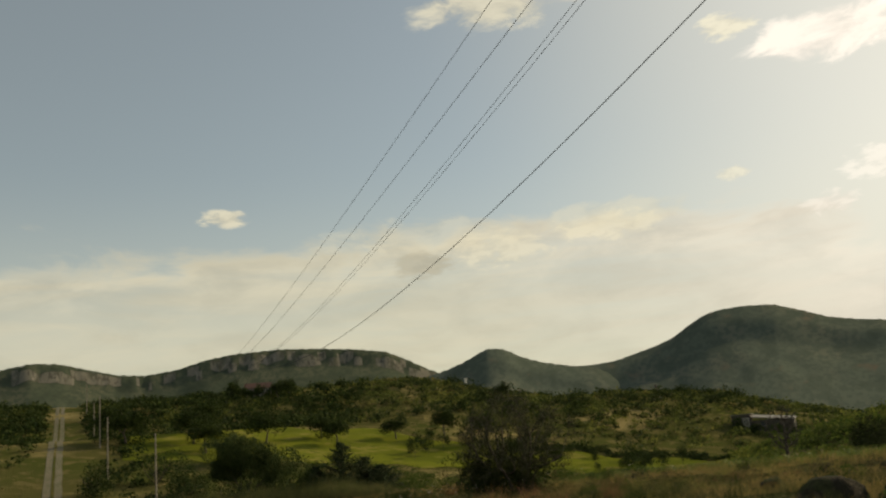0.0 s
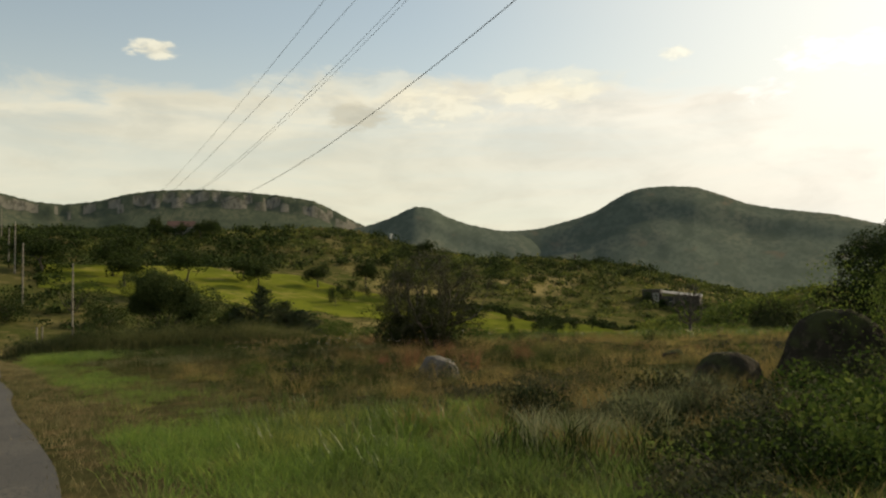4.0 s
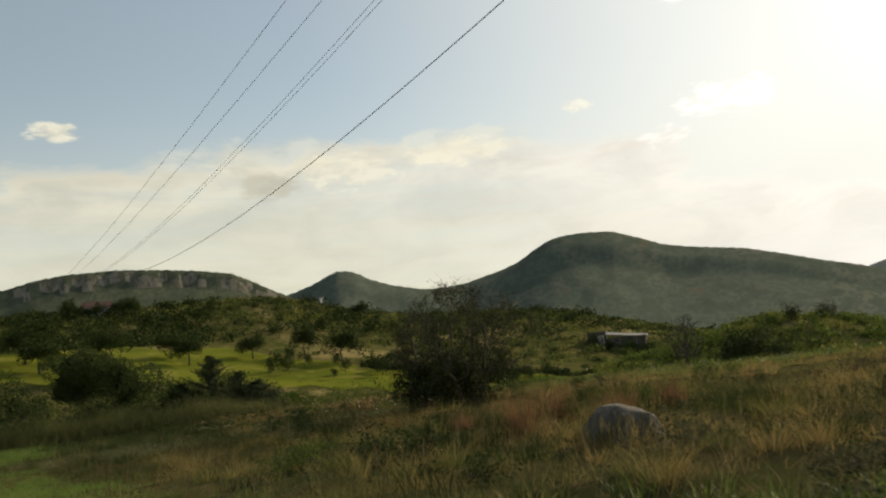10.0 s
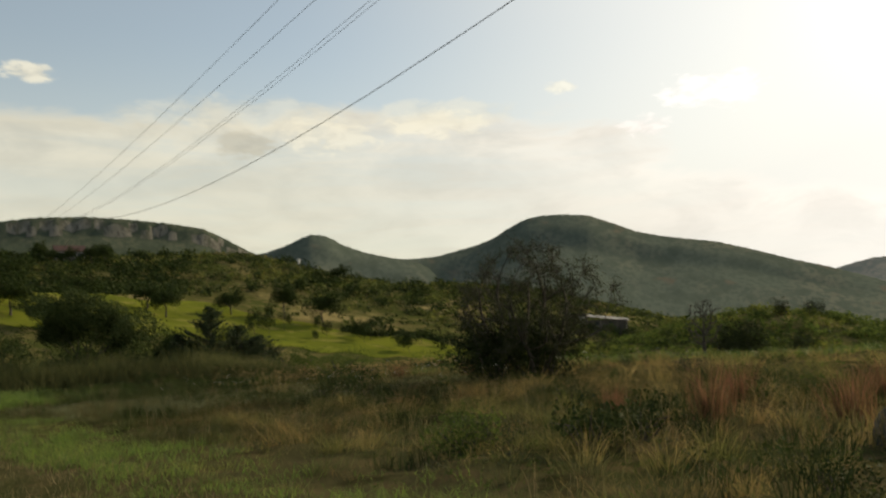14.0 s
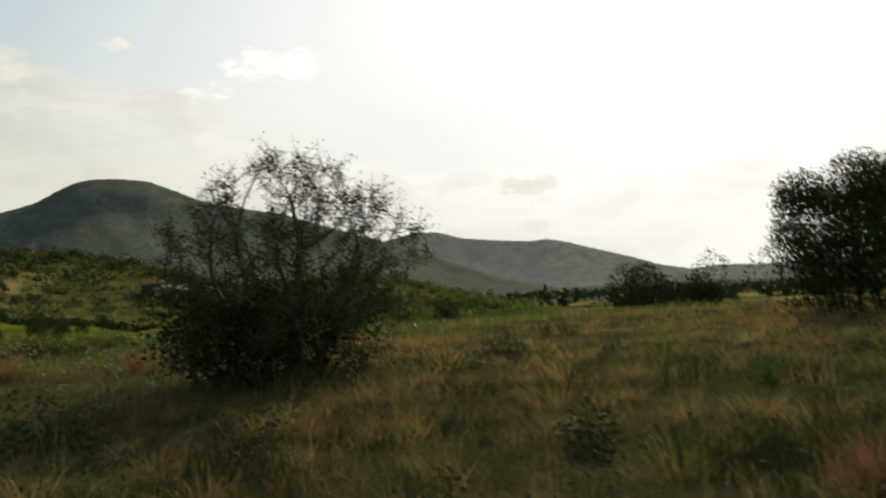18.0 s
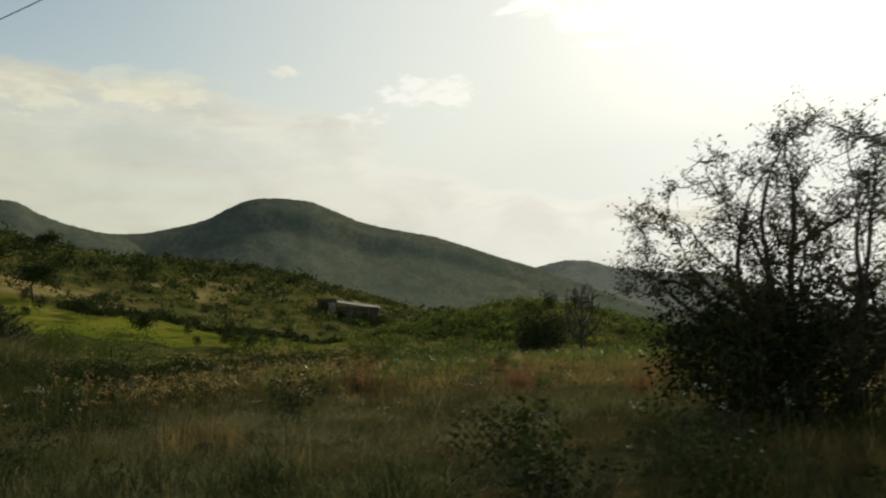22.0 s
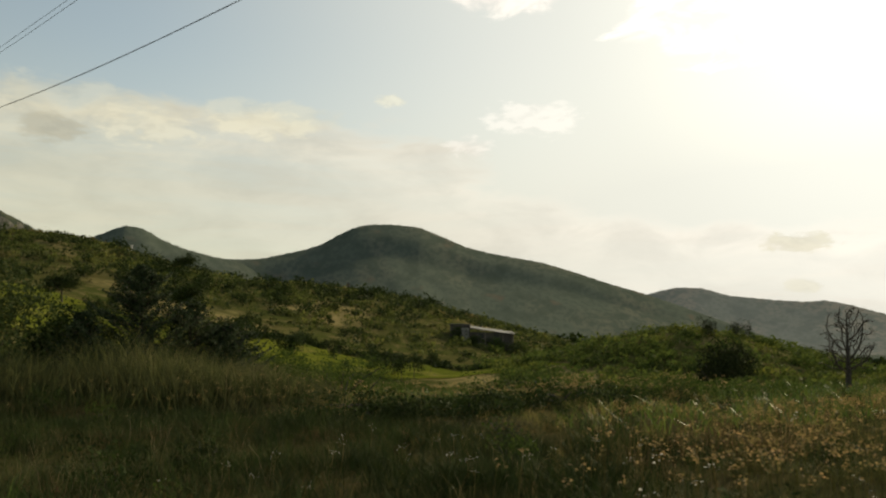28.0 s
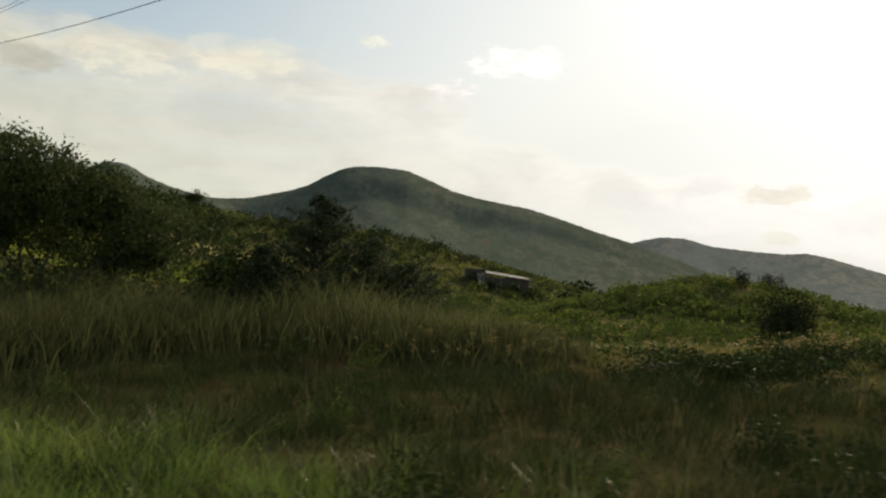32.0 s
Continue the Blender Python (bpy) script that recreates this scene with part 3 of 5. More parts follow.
def tube_arrays(segs, sides=5):
    p0, p1 = np.array([s[0] for s in segs], float), np.array([s[1] for s in segs], float)
    r0, r1 = np.array([s[2] for s in segs]), np.array([s[3] for s in segs])
    d = p1 - p0
    d /= np.maximum(np.linalg.norm(d, axis=1), 1e-6)[:, None]
    h = np.where(np.abs(d[:, 2:3]) > 0.9, np.array([[1.0, 0, 0]]), np.array([[0, 0, 1.0]]))
    a = np.cross(d, h)
    a /= np.linalg.norm(a, axis=1)[:, None]
    b = np.cross(d, a)
    w = np.arange(sides) * 2 * np.pi / sides
    ring = a[:, None] * np.cos(w)[None, :, None] + b[:, None] * np.sin(w)[None, :, None]
    v = np.concatenate((p0[:, None] + ring * r0[:, None, None], p1[:, None] + ring * r1[:, None, None]), 1)
    n = len(segs)
    i = np.arange(n)[:, None] * 2 * sides
    j = np.arange(sides)
    f = np.stack((i + j, i + (j + 1) % sides, i + sides + (j + 1) % sides, i + sides + j), -1)
    return v.reshape(-1, 3), f.reshape(-1, 4)


def grow(rng, height, width, stems=1, levels=5, thick=0.12, bend=0.35, droop=0.0, bare=0.25, shrink=0.74, fork=(2, 3)):
    """Limbs of a tree of about that height and width, and their tips."""
    segs, tips = [], []

    def limb(p, d, length, rad, level):
        steps = 3
        for k in range(steps):
            d = d + rng.normal(size=3) * bend * 0.35
            d[2] -= droop * 0.1 * level
            d /= np.linalg.norm(d)
            q = p + d * length / steps
            segs.append((p, q, rad, rad * 0.85))
            p, rad = q, rad * 0.85
            if level >= 2:
                tips.append((q, level))
        if level >= levels:
            tips.append((p, level))
            return
        for _ in range(rng.integers(fork[0], fork[1] + 1)):
            side = rng.normal(size=3)
            side[2] *= 0.55
            side -= d * side.dot(d)
            side /= np.linalg.norm(side)
            ang = rng.uniform(0.35, 0.95)
            limb(p, d * math.cos(ang) + side * math.sin(ang), length * shrink * rng.uniform(0.8, 1.15), rad * 0.68, level + 1)

    for s in range(stems):
        a = rng.uniform(0, 6.28)
        lean = rng.uniform(0.15, 0.6) if stems > 1 else rng.uniform(0, 0.12)
        limb(np.array((math.cos(a), math.sin(a), 0)) * 0.08 * (stems > 1), np.array((math.cos(a) * lean, math.sin(a) * lean, 1.0)), height * bare * 1.3, thick * rng.uniform(0.7, 1.1), 0)
    pts = np.array([s[1] for s in segs])
    hi = pts[:, 2].max()
    rad = np.percentile(np.hypot(pts[:, 0], pts[:, 1]), 96)
    k = np.array((width / 2 / rad, width / 2 / rad, height / hi))
    segs = [(s[0] * k, s[1] * k, s[2], s[3]) for s in segs]
    return segs, np.array([t[0] * k for t in tips]), np.array([t[1] for t in tips])


def colonise(rng, goals, starts, step=0.17, reach=1.5, kill=0.34, rounds=90, thin=0.009):
    """Limbs that grow towards scattered goals and fork where the goals part: nodes, their parents and their radii."""
    nodes, parent = [np.array(p, float) for p in starts], [-1] * len(starts)
    heading = [np.array((0, 0, 1.0))] * len(starts)
    best = np.full(len(goals), 1e9)
    near = np.zeros(len(goals), int)
    alive = np.ones(len(goals), bool)
    fresh = list(range(len(nodes)))
    for _ in range(rounds):
        for k in fresh:
            d = np.linalg.norm(goals - nodes[k], axis=1)
            m = d < best
            best[m], near[m] = d[m], k
        alive &= best > kill
        act = np.where(alive & (best < reach))[0]
        if not len(act):
            act = np.where(alive)[0]
            if not len(act):
                break
        fresh = []
        for k in np.unique(near[act]):
            g = goals[act[near[act] == k]] - nodes[k]
            d = (g / np.linalg.norm(g, axis=1)[:, None]).sum(0) + heading[k] * 0.5 + rng.normal(size=3) * 0.35
            d /= np.linalg.norm(d)
            nodes.append(nodes[k] + d * step)
            parent.append(int(k))
            heading.append(d)
            fresh.append(len(nodes) - 1)
    rad = np.zeros(len(nodes))
    ends = np.ones(len(nodes), bool)
    for k, p in enumerate(parent):
        if p >= 0:
            ends[p] = False
    acc = np.zeros(len(nodes))
    for k in range(len(nodes) - 1, -1, -1):
        rad[k] = max(acc[k], thin ** 2.3) ** (1 / 2.3)
        if parent[k] >= 0:
            acc[parent[k]] += rad[k] ** 2.3
    return np.array(nodes), parent, rad, ends


def twiggy_tree(name, x, y, height, width, label, seed):
    """A thorn tree: a few strong limbs, fine bare twigs, small leaves along them."""
    rng = rng_of(seed)
    root = tagged(new(name), label, "tree")
    n = 2600
    z = height * (0.24 + 0.75 * rng.uniform(0, 1, n) ** 0.95)
    a = rng.uniform(0, 6.283, n)
    lump = 0.86 + 0.10 * np.sin(3 * a + 1) + 0.08 * np.sin(5 * a + 2.2) + 0.08 * np.sin(7 * z + 2 * a)
    rmax = width / 2 * np.interp(z / height, (0.0, 0.24, 0.40, 0.56, 0.72, 0.84, 0.93, 1.0), (0.5, 0.86, 1.0, 1.05, 0.96, 0.72, 0.46, 0.16)) * lump
    r = rmax * np.sqrt(rng.uniform(0.05, 1, n))
    goals = np.stack((r * np.cos(a), r * np.sin(a), z), 1)
    # gathered into loose tufts, with gaps between them
    tuft = goals[:120]
    own = np.argmin(np.linalg.norm(goals[:, None] - tuft[None], axis=2), 1)
    goals = tuft[own] + (goals - tuft[own]) * 0.55
    starts = [(0.12 * math.cos(k * 1.5), 0.12 * math.sin(k * 1.5), 0.0) for k in range(4)]
    nodes, parent, rad, ends = colonise(rng, goals, starts, 0.15, 1.6, 0.24, 110, 0.0068)
    rad = np.where(rad > 0.014, rad * 2.0, rad)
    segs = [(nodes[p], nodes[k], rad[k] * 1.2, rad[k]) for k, p in enumerate(parent) if p >= 0]
    leaves = []
    for k in np.where(rad < 0.013)[0]:
        for _ in range(5 if ends[k] else 2):
            d = rng.normal(size=3) + nodes[k] * np.array((0.25, 0.25, 0.0))
            d[2] += 0.35
            d /= np.linalg.norm(d)
            q = nodes[k] + d * rng.uniform(0.12, 0.46)
            segs.append((nodes[k], q, 0.006, 0.003))
            low = 1 - nodes[k][2] / height
            if rng.uniform() < 0.54 + 0.42 * low:
                m = int(13 + 14 * low)
                u = rng.uniform(0.0, 1.2, (m, 1))
                leaves.append(nodes[k] + (q - nodes[k]) * u + rng.normal(size=(m, 3)) * 0.055)
    v, f = tube_arrays(segs, 4)
    thing("trunk", raw_mesh("trunk", v, f), "bark", root)
    v, f = leaf_arrays(np.concatenate(leaves), 0.052, rng)
    thing("crown", raw_mesh("crown", v, f, False), "leaf_thorn", root)
    root.location = (x, y, float(ground_z(x, y)) - 0.1)
    return root


def bare_tree(name, x, y, height, width, label, seed):
    """A leafless tree of one trunk and many upswept limbs."""
    rng = rng_of(seed)
    root = tagged(new(name), label, "tree")
    n = 520
    z = height * rng.uniform(0.3, 1.0, n)
    a = rng.uniform(0, 6.283, n)
    r = width / 2 * np.interp(z / height, (0.3, 0.55, 0.8, 1.0), (0.6, 1.0, 0.85, 0.4)) * rng.uniform(0.05, 1, n)
    goals = np.stack((r * np.cos(a), r * np.sin(a), z), 1)
    nodes, parent, rad, ends = colonise(rng, goals, [(0, 0, -0.1)], 0.15, 2.0, 0.24, 110, 0.017)
    segs = [(nodes[p], nodes[k], rad[k] * 1.3, rad[k]) for k, p in enumerate(parent) if p >= 0]
    for k in np.where(rad < 0.026)[0]:
        d = rng.normal(size=3) + np.array((0, 0, 0.6))
        segs.append((nodes[k], nodes[k] + d / np.linalg.norm(d) * rng.uniform(0.12, 0.40), 0.013, 0.007))
    v, f = tube_arrays(segs, 5)
    thing("trunk", raw_mesh("trunk", v, f), "bark", root)
    root.location = (x, y, float(ground_z(x, y)) - 0.05)
    return root


def tree(name, x, y, height, width, label, seed, leaf="leaf_dark", leaf_size=0.14, per_tip=8, scatter=0.28, stems=1, levels=5, thick=0.12,
         bark="bark", category="tree", group="", fill=0, fill_low=0.0, fill_high=0.6, sink=0.1, **kw):
    """An Empty at the base with a trunk of limbs and a crown of small leaves."""
    rng = rng_of(seed)
    root = tagged(new(name), label, category, group)
    segs, tips, lev = grow(rng, height, width, stems, levels, thick, **kw)
    v, f = tube_arrays(segs)
    thing("trunk", raw_mesh("trunk", v, f), bark, root)
    if per_tip:
        c = np.repeat(tips, per_tip, 0) + rng.normal(size=(len(tips) * per_tip, 3)) * scatter
        if fill:
            lob = rng.normal(size=(14, 3)) * np.array((width * 0.24, width * 0.24, height * 0.10)) + np.array((0, 0, height * (fill_low + fill_high) / 2))
            dirs = rng.normal(size=(fill, 3))
            dirs /= np.linalg.norm(dirs, axis=1)[:, None]
            pick = rng.integers(0, 14, fill)
            c = np.concatenate((c, lob[pick] + dirs * np.array((width * 0.19, width * 0.19, height * 0.16)) * rng.uniform(0.75, 1.08, (fill, 1))))
        c = c[c[:, 2] > 0.05]
        v, f = leaf_arrays(c, leaf_size, rng)
        thing("crown", raw_mesh("crown", v, f, False), leaf, root)
    root.location = (x, y, float(ground_z(x, y)) - sink)
    return root


def dome_tree(name, x, y, height, width, label, seed, leaf="leaf_dark", n=30000, leaf_size=0.12, clumps=64):
    """A broad tree: limbs that fork from a short trunk and carry leaf clumps over a dome, with gaps of sky between them."""
    rng = rng_of(seed)
    root = tagged(new(name), label, "tree")
    a = rng.uniform(0, 6.283, clumps)
    v = rng.uniform(-0.62, 1, clumps)
    ring = np.sqrt(1 - v * v) * (1 + 0.10 * np.sin(3 * a + seed) + 0.07 * np.sin(5 * a))
    reach = np.where(rng.uniform(size=clumps) < 0.75, rng.uniform(0.80, 0.95, clumps), rng.uniform(0.35, 0.7, clumps))
    half = height * 0.42
    c = np.stack((ring * np.cos(a) * width * 0.44, ring * np.sin(a) * width * 0.44, v * half * 0.92), 1) * reach[:, None]
    c[:, 2] += height * 0.53
    size = rng.uniform(0.11, 0.19, clumps) * width
    nodes, parent, rad, ends = colonise(rng, np.repeat(c, 7, 0) + rng.normal(size=(clumps * 7, 3)) * 0.35, [(0, 0, -0.1)], 0.24, 3.0, 0.45, 90, 0.012)
    segs = [(nodes[p], nodes[k], rad[k] * 1.25, rad[k]) for k, p in enumerate(parent) if p >= 0]
    tv, tf = tube_arrays(segs, 5)
    thing("trunk", raw_mesh("trunk", tv, tf), "bark", root)
    pick = rng.integers(0, clumps, n)
    d = rng.normal(size=(n, 3))
    d /= np.linalg.norm(d, axis=1)[:, None]
    far = rng.uniform(0.25, 1.0, n) ** 0.6 * (1 + 0.16 * np.sin(9 * d[:, 0] + pick) * np.sin(8 * d[:, 2] + 2 * pick))
    p = c[pick] + d * (size[pick] * far)[:, None] * np.array((1, 1, 0.72))
    p = p[p[:, 2] > 0.1]
    lv, lf = leaf_arrays(p, leaf_size, rng)
    thing("crown", raw_mesh("crown", lv, lf, False), leaf, root)
    root.location = (x, y, float(ground_z(x, y)) - 0.1)
    return root


def bush_arrays(rng, n, rx, rz, size, lobes=9):
    """Leaves over a heap of lobes; the bush stands on z = 0."""
    lob = rng.normal(size=(lobes, 3)) * np.array((rx * 0.42, rx * 0.42, rz * 0.18)) + np.array((0, 0, rz * 0.52))
    lr = rng.uniform(0.35, 0.62, lobes)
    d = rng.normal(size=(n, 3))
    d /= np.linalg.norm(d, axis=1)[:, None]
    p = rng.integers(0, lobes, n)
    c = lob[p] + d * (lr[p] * rng.uniform(0.7, 1.12, n))[:, None] * np.array((rx, rx, rz * 0.8))
    c[:, 2] = np.abs(c[:, 2])
    return leaf_arrays(c, size, rng)


def bush(name, x, y, width, height, label, seed, leaf="leaf_mid", leaf_size=0.12, n=2500, category="bush", group="", lobes=12):
    rng = rng_of(seed)
    root = tagged(new(name), label, category, group)
    v, f = bush_arrays(rng, n, width / 2, height, leaf_size, lobes)
    thing("crown", raw_mesh("crown", v, f, False), leaf, root)
    segs = []
    for _ in range(9):
        a, l = rng.uniform(0, 6.28), rng.uniform(0.15, 0.4)
        tip = np.array((math.cos(a) * width * l, math.sin(a) * width * l, height * rng.uniform(0.5, 0.8)))
        mid = tip * 0.5 + rng.normal(size=3) * width * 0.04
        segs += [(np.zeros(3), mid, 0.011 * width, 0.008 * width), (mid, tip, 0.008 * width, 0.003 * width)]
    v, f = tube_arrays(segs)
    thing("stem", raw_mesh("stem", v, f), "bark", root)
    root.location = (x, y, float(ground_z(x, y)) - 0.08)
    return root


def conifer(name, x, y, height, width, label, seed, n=5000):
    rng = rng_of(seed)
    root = tagged(new(name), label, "tree")
    segs = [(np.zeros(3), np.array((0, 0, height)), 0.11, 0.015)]
    c = []
    for _ in range(150):
        t = rng.uniform(0.02, 0.98)
        a = rng.uniform(0, 6.28)
        L = width / 2 * (1 - t) ** 0.75 * rng.uniform(0.65, 1.2) + 0.12
        p = np.array((0, 0, height * t))
        q = p + np.array((math.cos(a) * L, math.sin(a) * L, L * rng.uniform(0.25, 0.75)))
        segs.append((p, q, 0.022, 0.006))
        k = max(4, int(n / 150 * (0.4 + 1.2 * (1 - t))))
        u = rng.uniform(0.1, 1.05, (k, 1))
        c.append(p + (q - p) * u + rng.normal(size=(k, 3)) * 0.10 * (1.3 - u))
    v, f = tube_arrays(segs)
    thing("trunk", raw_mesh("trunk", v, f), "bark", root)
    v, f = leaf_arrays(np.concatenate(c), 0.16, rng, 0.3, 0.4)
    thing("crown", raw_mesh("crown", v, f, False), "needle", root)
    root.location = (x, y, float(ground_z(x, y)) - 0.05)
    return root


# ---- the trees near the road ----
twiggy_tree("thorn_tree", -3.2, 38.1, 4.5, 5.6, "sparse twiggy thorn tree, thin leaves and bare branch ends", 83)
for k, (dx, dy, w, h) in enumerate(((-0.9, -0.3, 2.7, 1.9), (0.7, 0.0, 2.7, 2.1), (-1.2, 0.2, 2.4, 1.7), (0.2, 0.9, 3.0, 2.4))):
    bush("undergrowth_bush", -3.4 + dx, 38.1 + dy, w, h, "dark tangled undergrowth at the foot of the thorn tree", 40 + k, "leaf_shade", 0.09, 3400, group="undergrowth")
dome_tree("round_tree", 17.9, 40.1, 5.7, 6.0, "dense dark round-crowned tree with foliage to the ground", 21)
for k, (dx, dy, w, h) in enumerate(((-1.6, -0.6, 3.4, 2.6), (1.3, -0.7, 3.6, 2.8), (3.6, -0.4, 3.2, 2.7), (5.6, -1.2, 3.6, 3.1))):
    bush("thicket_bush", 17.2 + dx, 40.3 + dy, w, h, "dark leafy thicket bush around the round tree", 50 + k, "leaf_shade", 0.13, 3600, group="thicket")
tree("dead_tree", 21.0, 38.6, 6.6, 2.8, "bare pale dead tree with a few crooked limbs", 33, per_tip=0, levels=3, thick=0.11, bark="dead_bark", stems=2, bend=0.55, fork=(1, 2), bare=0.4)
bare_tree("dead_tree", 16.3, 76.4, 5.0, 3.3, "small dark leafless tree standing in green scrub", 35)
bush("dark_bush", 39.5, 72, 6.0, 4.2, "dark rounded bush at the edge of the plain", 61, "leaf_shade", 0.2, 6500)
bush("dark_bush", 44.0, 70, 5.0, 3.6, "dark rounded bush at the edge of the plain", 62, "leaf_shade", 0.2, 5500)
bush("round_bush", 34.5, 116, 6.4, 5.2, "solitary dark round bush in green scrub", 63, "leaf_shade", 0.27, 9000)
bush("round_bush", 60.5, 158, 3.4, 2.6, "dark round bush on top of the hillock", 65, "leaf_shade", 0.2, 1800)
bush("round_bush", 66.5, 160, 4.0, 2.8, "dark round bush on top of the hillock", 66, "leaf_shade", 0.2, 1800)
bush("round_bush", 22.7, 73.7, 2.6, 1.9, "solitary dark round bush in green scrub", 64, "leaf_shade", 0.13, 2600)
conifer("conifer", -19.7, 70.2, 4.6, 5.2, "dark spiky young cedar behind tall grass", 71, 14000)
tree("leafy_tree", -22.4, 71.2, 3.2, 3.0, "dark leafy tree standing close to the cedars", 82, "leaf_dark", 0.17, 7, 0.2, stems=2, levels=4, thick=0.12, fill=6000, fill_low=0.1, fill_high=0.8)
conifer("conifer", -18.0, 70.8, 3.5, 4.0, "smaller dark cedar beside the larger one", 74, 8000)
conifer("conifer", -21.6, 69.6, 2.9, 2.6, "smaller dark cedar beside the larger one", 72, 7000)
conifer("conifer", -16.6, 71.0, 2.5, 4.0, "smaller dark cedar beside the larger one", 73, 9000)
tree("leafy_tree", -28.0, 70.8, 6.5, 6.0, "big leafy dark green tree behind the tall grass", 81, "leaf_wood", 0.14, 16, 0.2, stems=3, levels=5, thick=0.16, fill=20000, fill_low=0.24, fill_high=1.04)
bush("thicket_bush", -25.0, 70.8, 4.4, 3.5, "dark leafy thicket bush beside the big tree", 55, "leaf_wood", 0.15, 5200, group="thicket")
bush("thicket_bush", -29.0, 70.2, 6.0, 3.0, "dark leafy thicket bush beside the big tree", 57, "leaf_wood", 0.15, 5200, group="thicket")
bush("thicket_bush", -33.5, 71.5, 4.0, 2.9, "dark leafy thicket bush beside the big tree", 56, "leaf_wood", 0.15, 3600, group="thicket")

for k, (x, y, w, h) in enumerate(((-14.6, 73.0, 4.6, 1.9), (-13.0, 59.2, 3.6, 0.75), (-9.8, 60.6, 3.6, 0.8), (-6.2, 62.5, 4.4, 0.9), (-2.2, 64.0, 4.2, 0.9), (2.5, 65.5, 4.0, 0.8), (-11.5, 75.5, 6.0, 1.9), (-3.0, 75.0, 5.0, 1.5), (3.0, 77, 4.5, 0.8), (9.0, 74, 5.0, 0.7), (15, 72.5, 4.0, 0.7), (21, 74, 5.0, 0.9), (27, 70, 4.5, 1.0))):
    bush("green_shrub", x, y, w, h, "broad soft green shrub in the grass of the dip", 150 + k, "leaf_dark" if k in (1, 2, 3) else "leaf_mid", 0.10 if k < 6 else 0.12, 4600 if k < 6 else 3000, group="green shrubs in the dip")

# ---- trees and saplings in the mown field ----
spec = [(-28.4, 181.5, 8.0, 5.8), (-20.6, 178.0, 7.6, 7.0), (-21.8, 254.6, 4.8, 5.2), (-47.0, 165.6, 5.6, 5.6), (-60, 162, 6.5, 7), (-72, 156, 7, 8), (-66, 148, 6, 7), (-82, 150, 7, 8), (-38, 178, 5.0, 5.4), (-90, 160, 7, 8), (-58, 140, 5, 6), (-52, 172, 5, 6), (-76, 168, 7, 8)]
first = tree("field_tree", *spec[0][:2], 7.6, 5.8, "dark rounded tree casting a shadow on mown grass", 91, "leaf_dark", 0.32, 4, 0.45, levels=4, thick=0.2, fill=3400, fill_low=0.35, fill_high=0.8, group="trees in the mown field", bare=0.3)
for k, (x, y, h, w) in enumerate(spec[1:]):
    c = copy_thing(first, pose(x, y, float(ground_z(x, y)) - 0.1, 0, 0, 67 * k + 30))
    c.scale = (w / 5.8, w / 5.8, h / 7.6)
first = tree("sapling", 7.6, 192, 2.6, 2.0, "small leafy sapling planted in the mown field", 95, "leaf_dark", 0.24, 5, 0.3, levels=3, thick=0.05, group="saplings in the field", bare=0.3)
rng = rng_of(5)
for k in range(40):
    a = radians(rng.uniform(-9, 9.5))
    r = rng.uniform(141, 161)
    x, y = -8 + r * math.sin(a), 15 + r * math.cos(a)
    s = rng.uniform(0.7, 1.4)
    copy_thing(first, pose(x, y, float(ground_z(x, y)) - 0.05, 0, 0, rng.uniform(0, 360))).scale = (s, s, s)
for k, (x, y, w, h) in enumerate(((-44, 108, 4.5, 3.2), (-55, 118, 5, 3.2), (-62, 122, 7, 4.5), (-66, 112, 5, 4), (-38, 112, 3.5, 2.6))):
    bush("roadside_bush", x, y, w, h, "dark bush near the crossroad", 100 + k, "leaf_dark", 0.28, 2200, group="bushes by the crossroad")


# ---- woods and scrub on the ridge ----
def scatter_bushes(name, n, az, rr, size, quads, leaf, mat, label, seed, patch=0.0, tall=0.8, where=None):
    rng = rng_of(seed)
    V, Fc, off = [], [], 0
    a = np.radians(rng.uniform(az[0], az[1], n * 3))
    r = np.sqrt(rng.uniform(rr[0] ** 2, rr[1] ** 2, n * 3))
    x, y = -8 + r * np.sin(a), 15 + r * np.cos(a)
    if where is not None:
        x, y = where(rng, n * 3)
    keep = wave(x, y, 17, seed) + 0.5 * rng.normal(size=n * 3) > patch
    lat = x * ROAD_SIDE[0] + y * ROAD_SIDE[1]
    keep &= (lat > 5) | (lat < -5.5)
    x, y = x[keep][:n], y[keep][:n]
    z = ground_z(x, y)
    proto = [bush_arrays(rng, quads, 1.0, tall, leaf, 7)[0] for _ in range(12)]
    for i in range(len(x)):
        s = rng.uniform(size[0], size[1]) * rng.uniform(0.7, 1)
        p = proto[rng.integers(12)]
        t = rng.uniform(0, 6.28)
        q = np.stack((p[:, 0] * math.cos(t) - p[:, 1] * math.sin(t), p[:, 0] * math.sin(t) + p[:, 1] * math.cos(t), p[:, 2]), 1) * s
        V.append(q + (x[i], y[i], z[i] - 0.1))
    V = np.concatenate(V)
    thing(name, raw_mesh(name, V, np.arange(len(V)).reshape(-1, 4), False), mat, None, label, "scrub", kind="stuff")


def ridge_places(rng, n):
    """Anywhere above the upper edge of the mown field."""
    deg = rng.uniform(-37, 23, n)
    lo = field_far(deg) - 1
    r = lo + (302 - lo) * np.sqrt(rng.uniform(0, 1, n))
    a = np.radians(deg)
    return -8 + r * np.sin(a), 15 + r * np.cos(a)


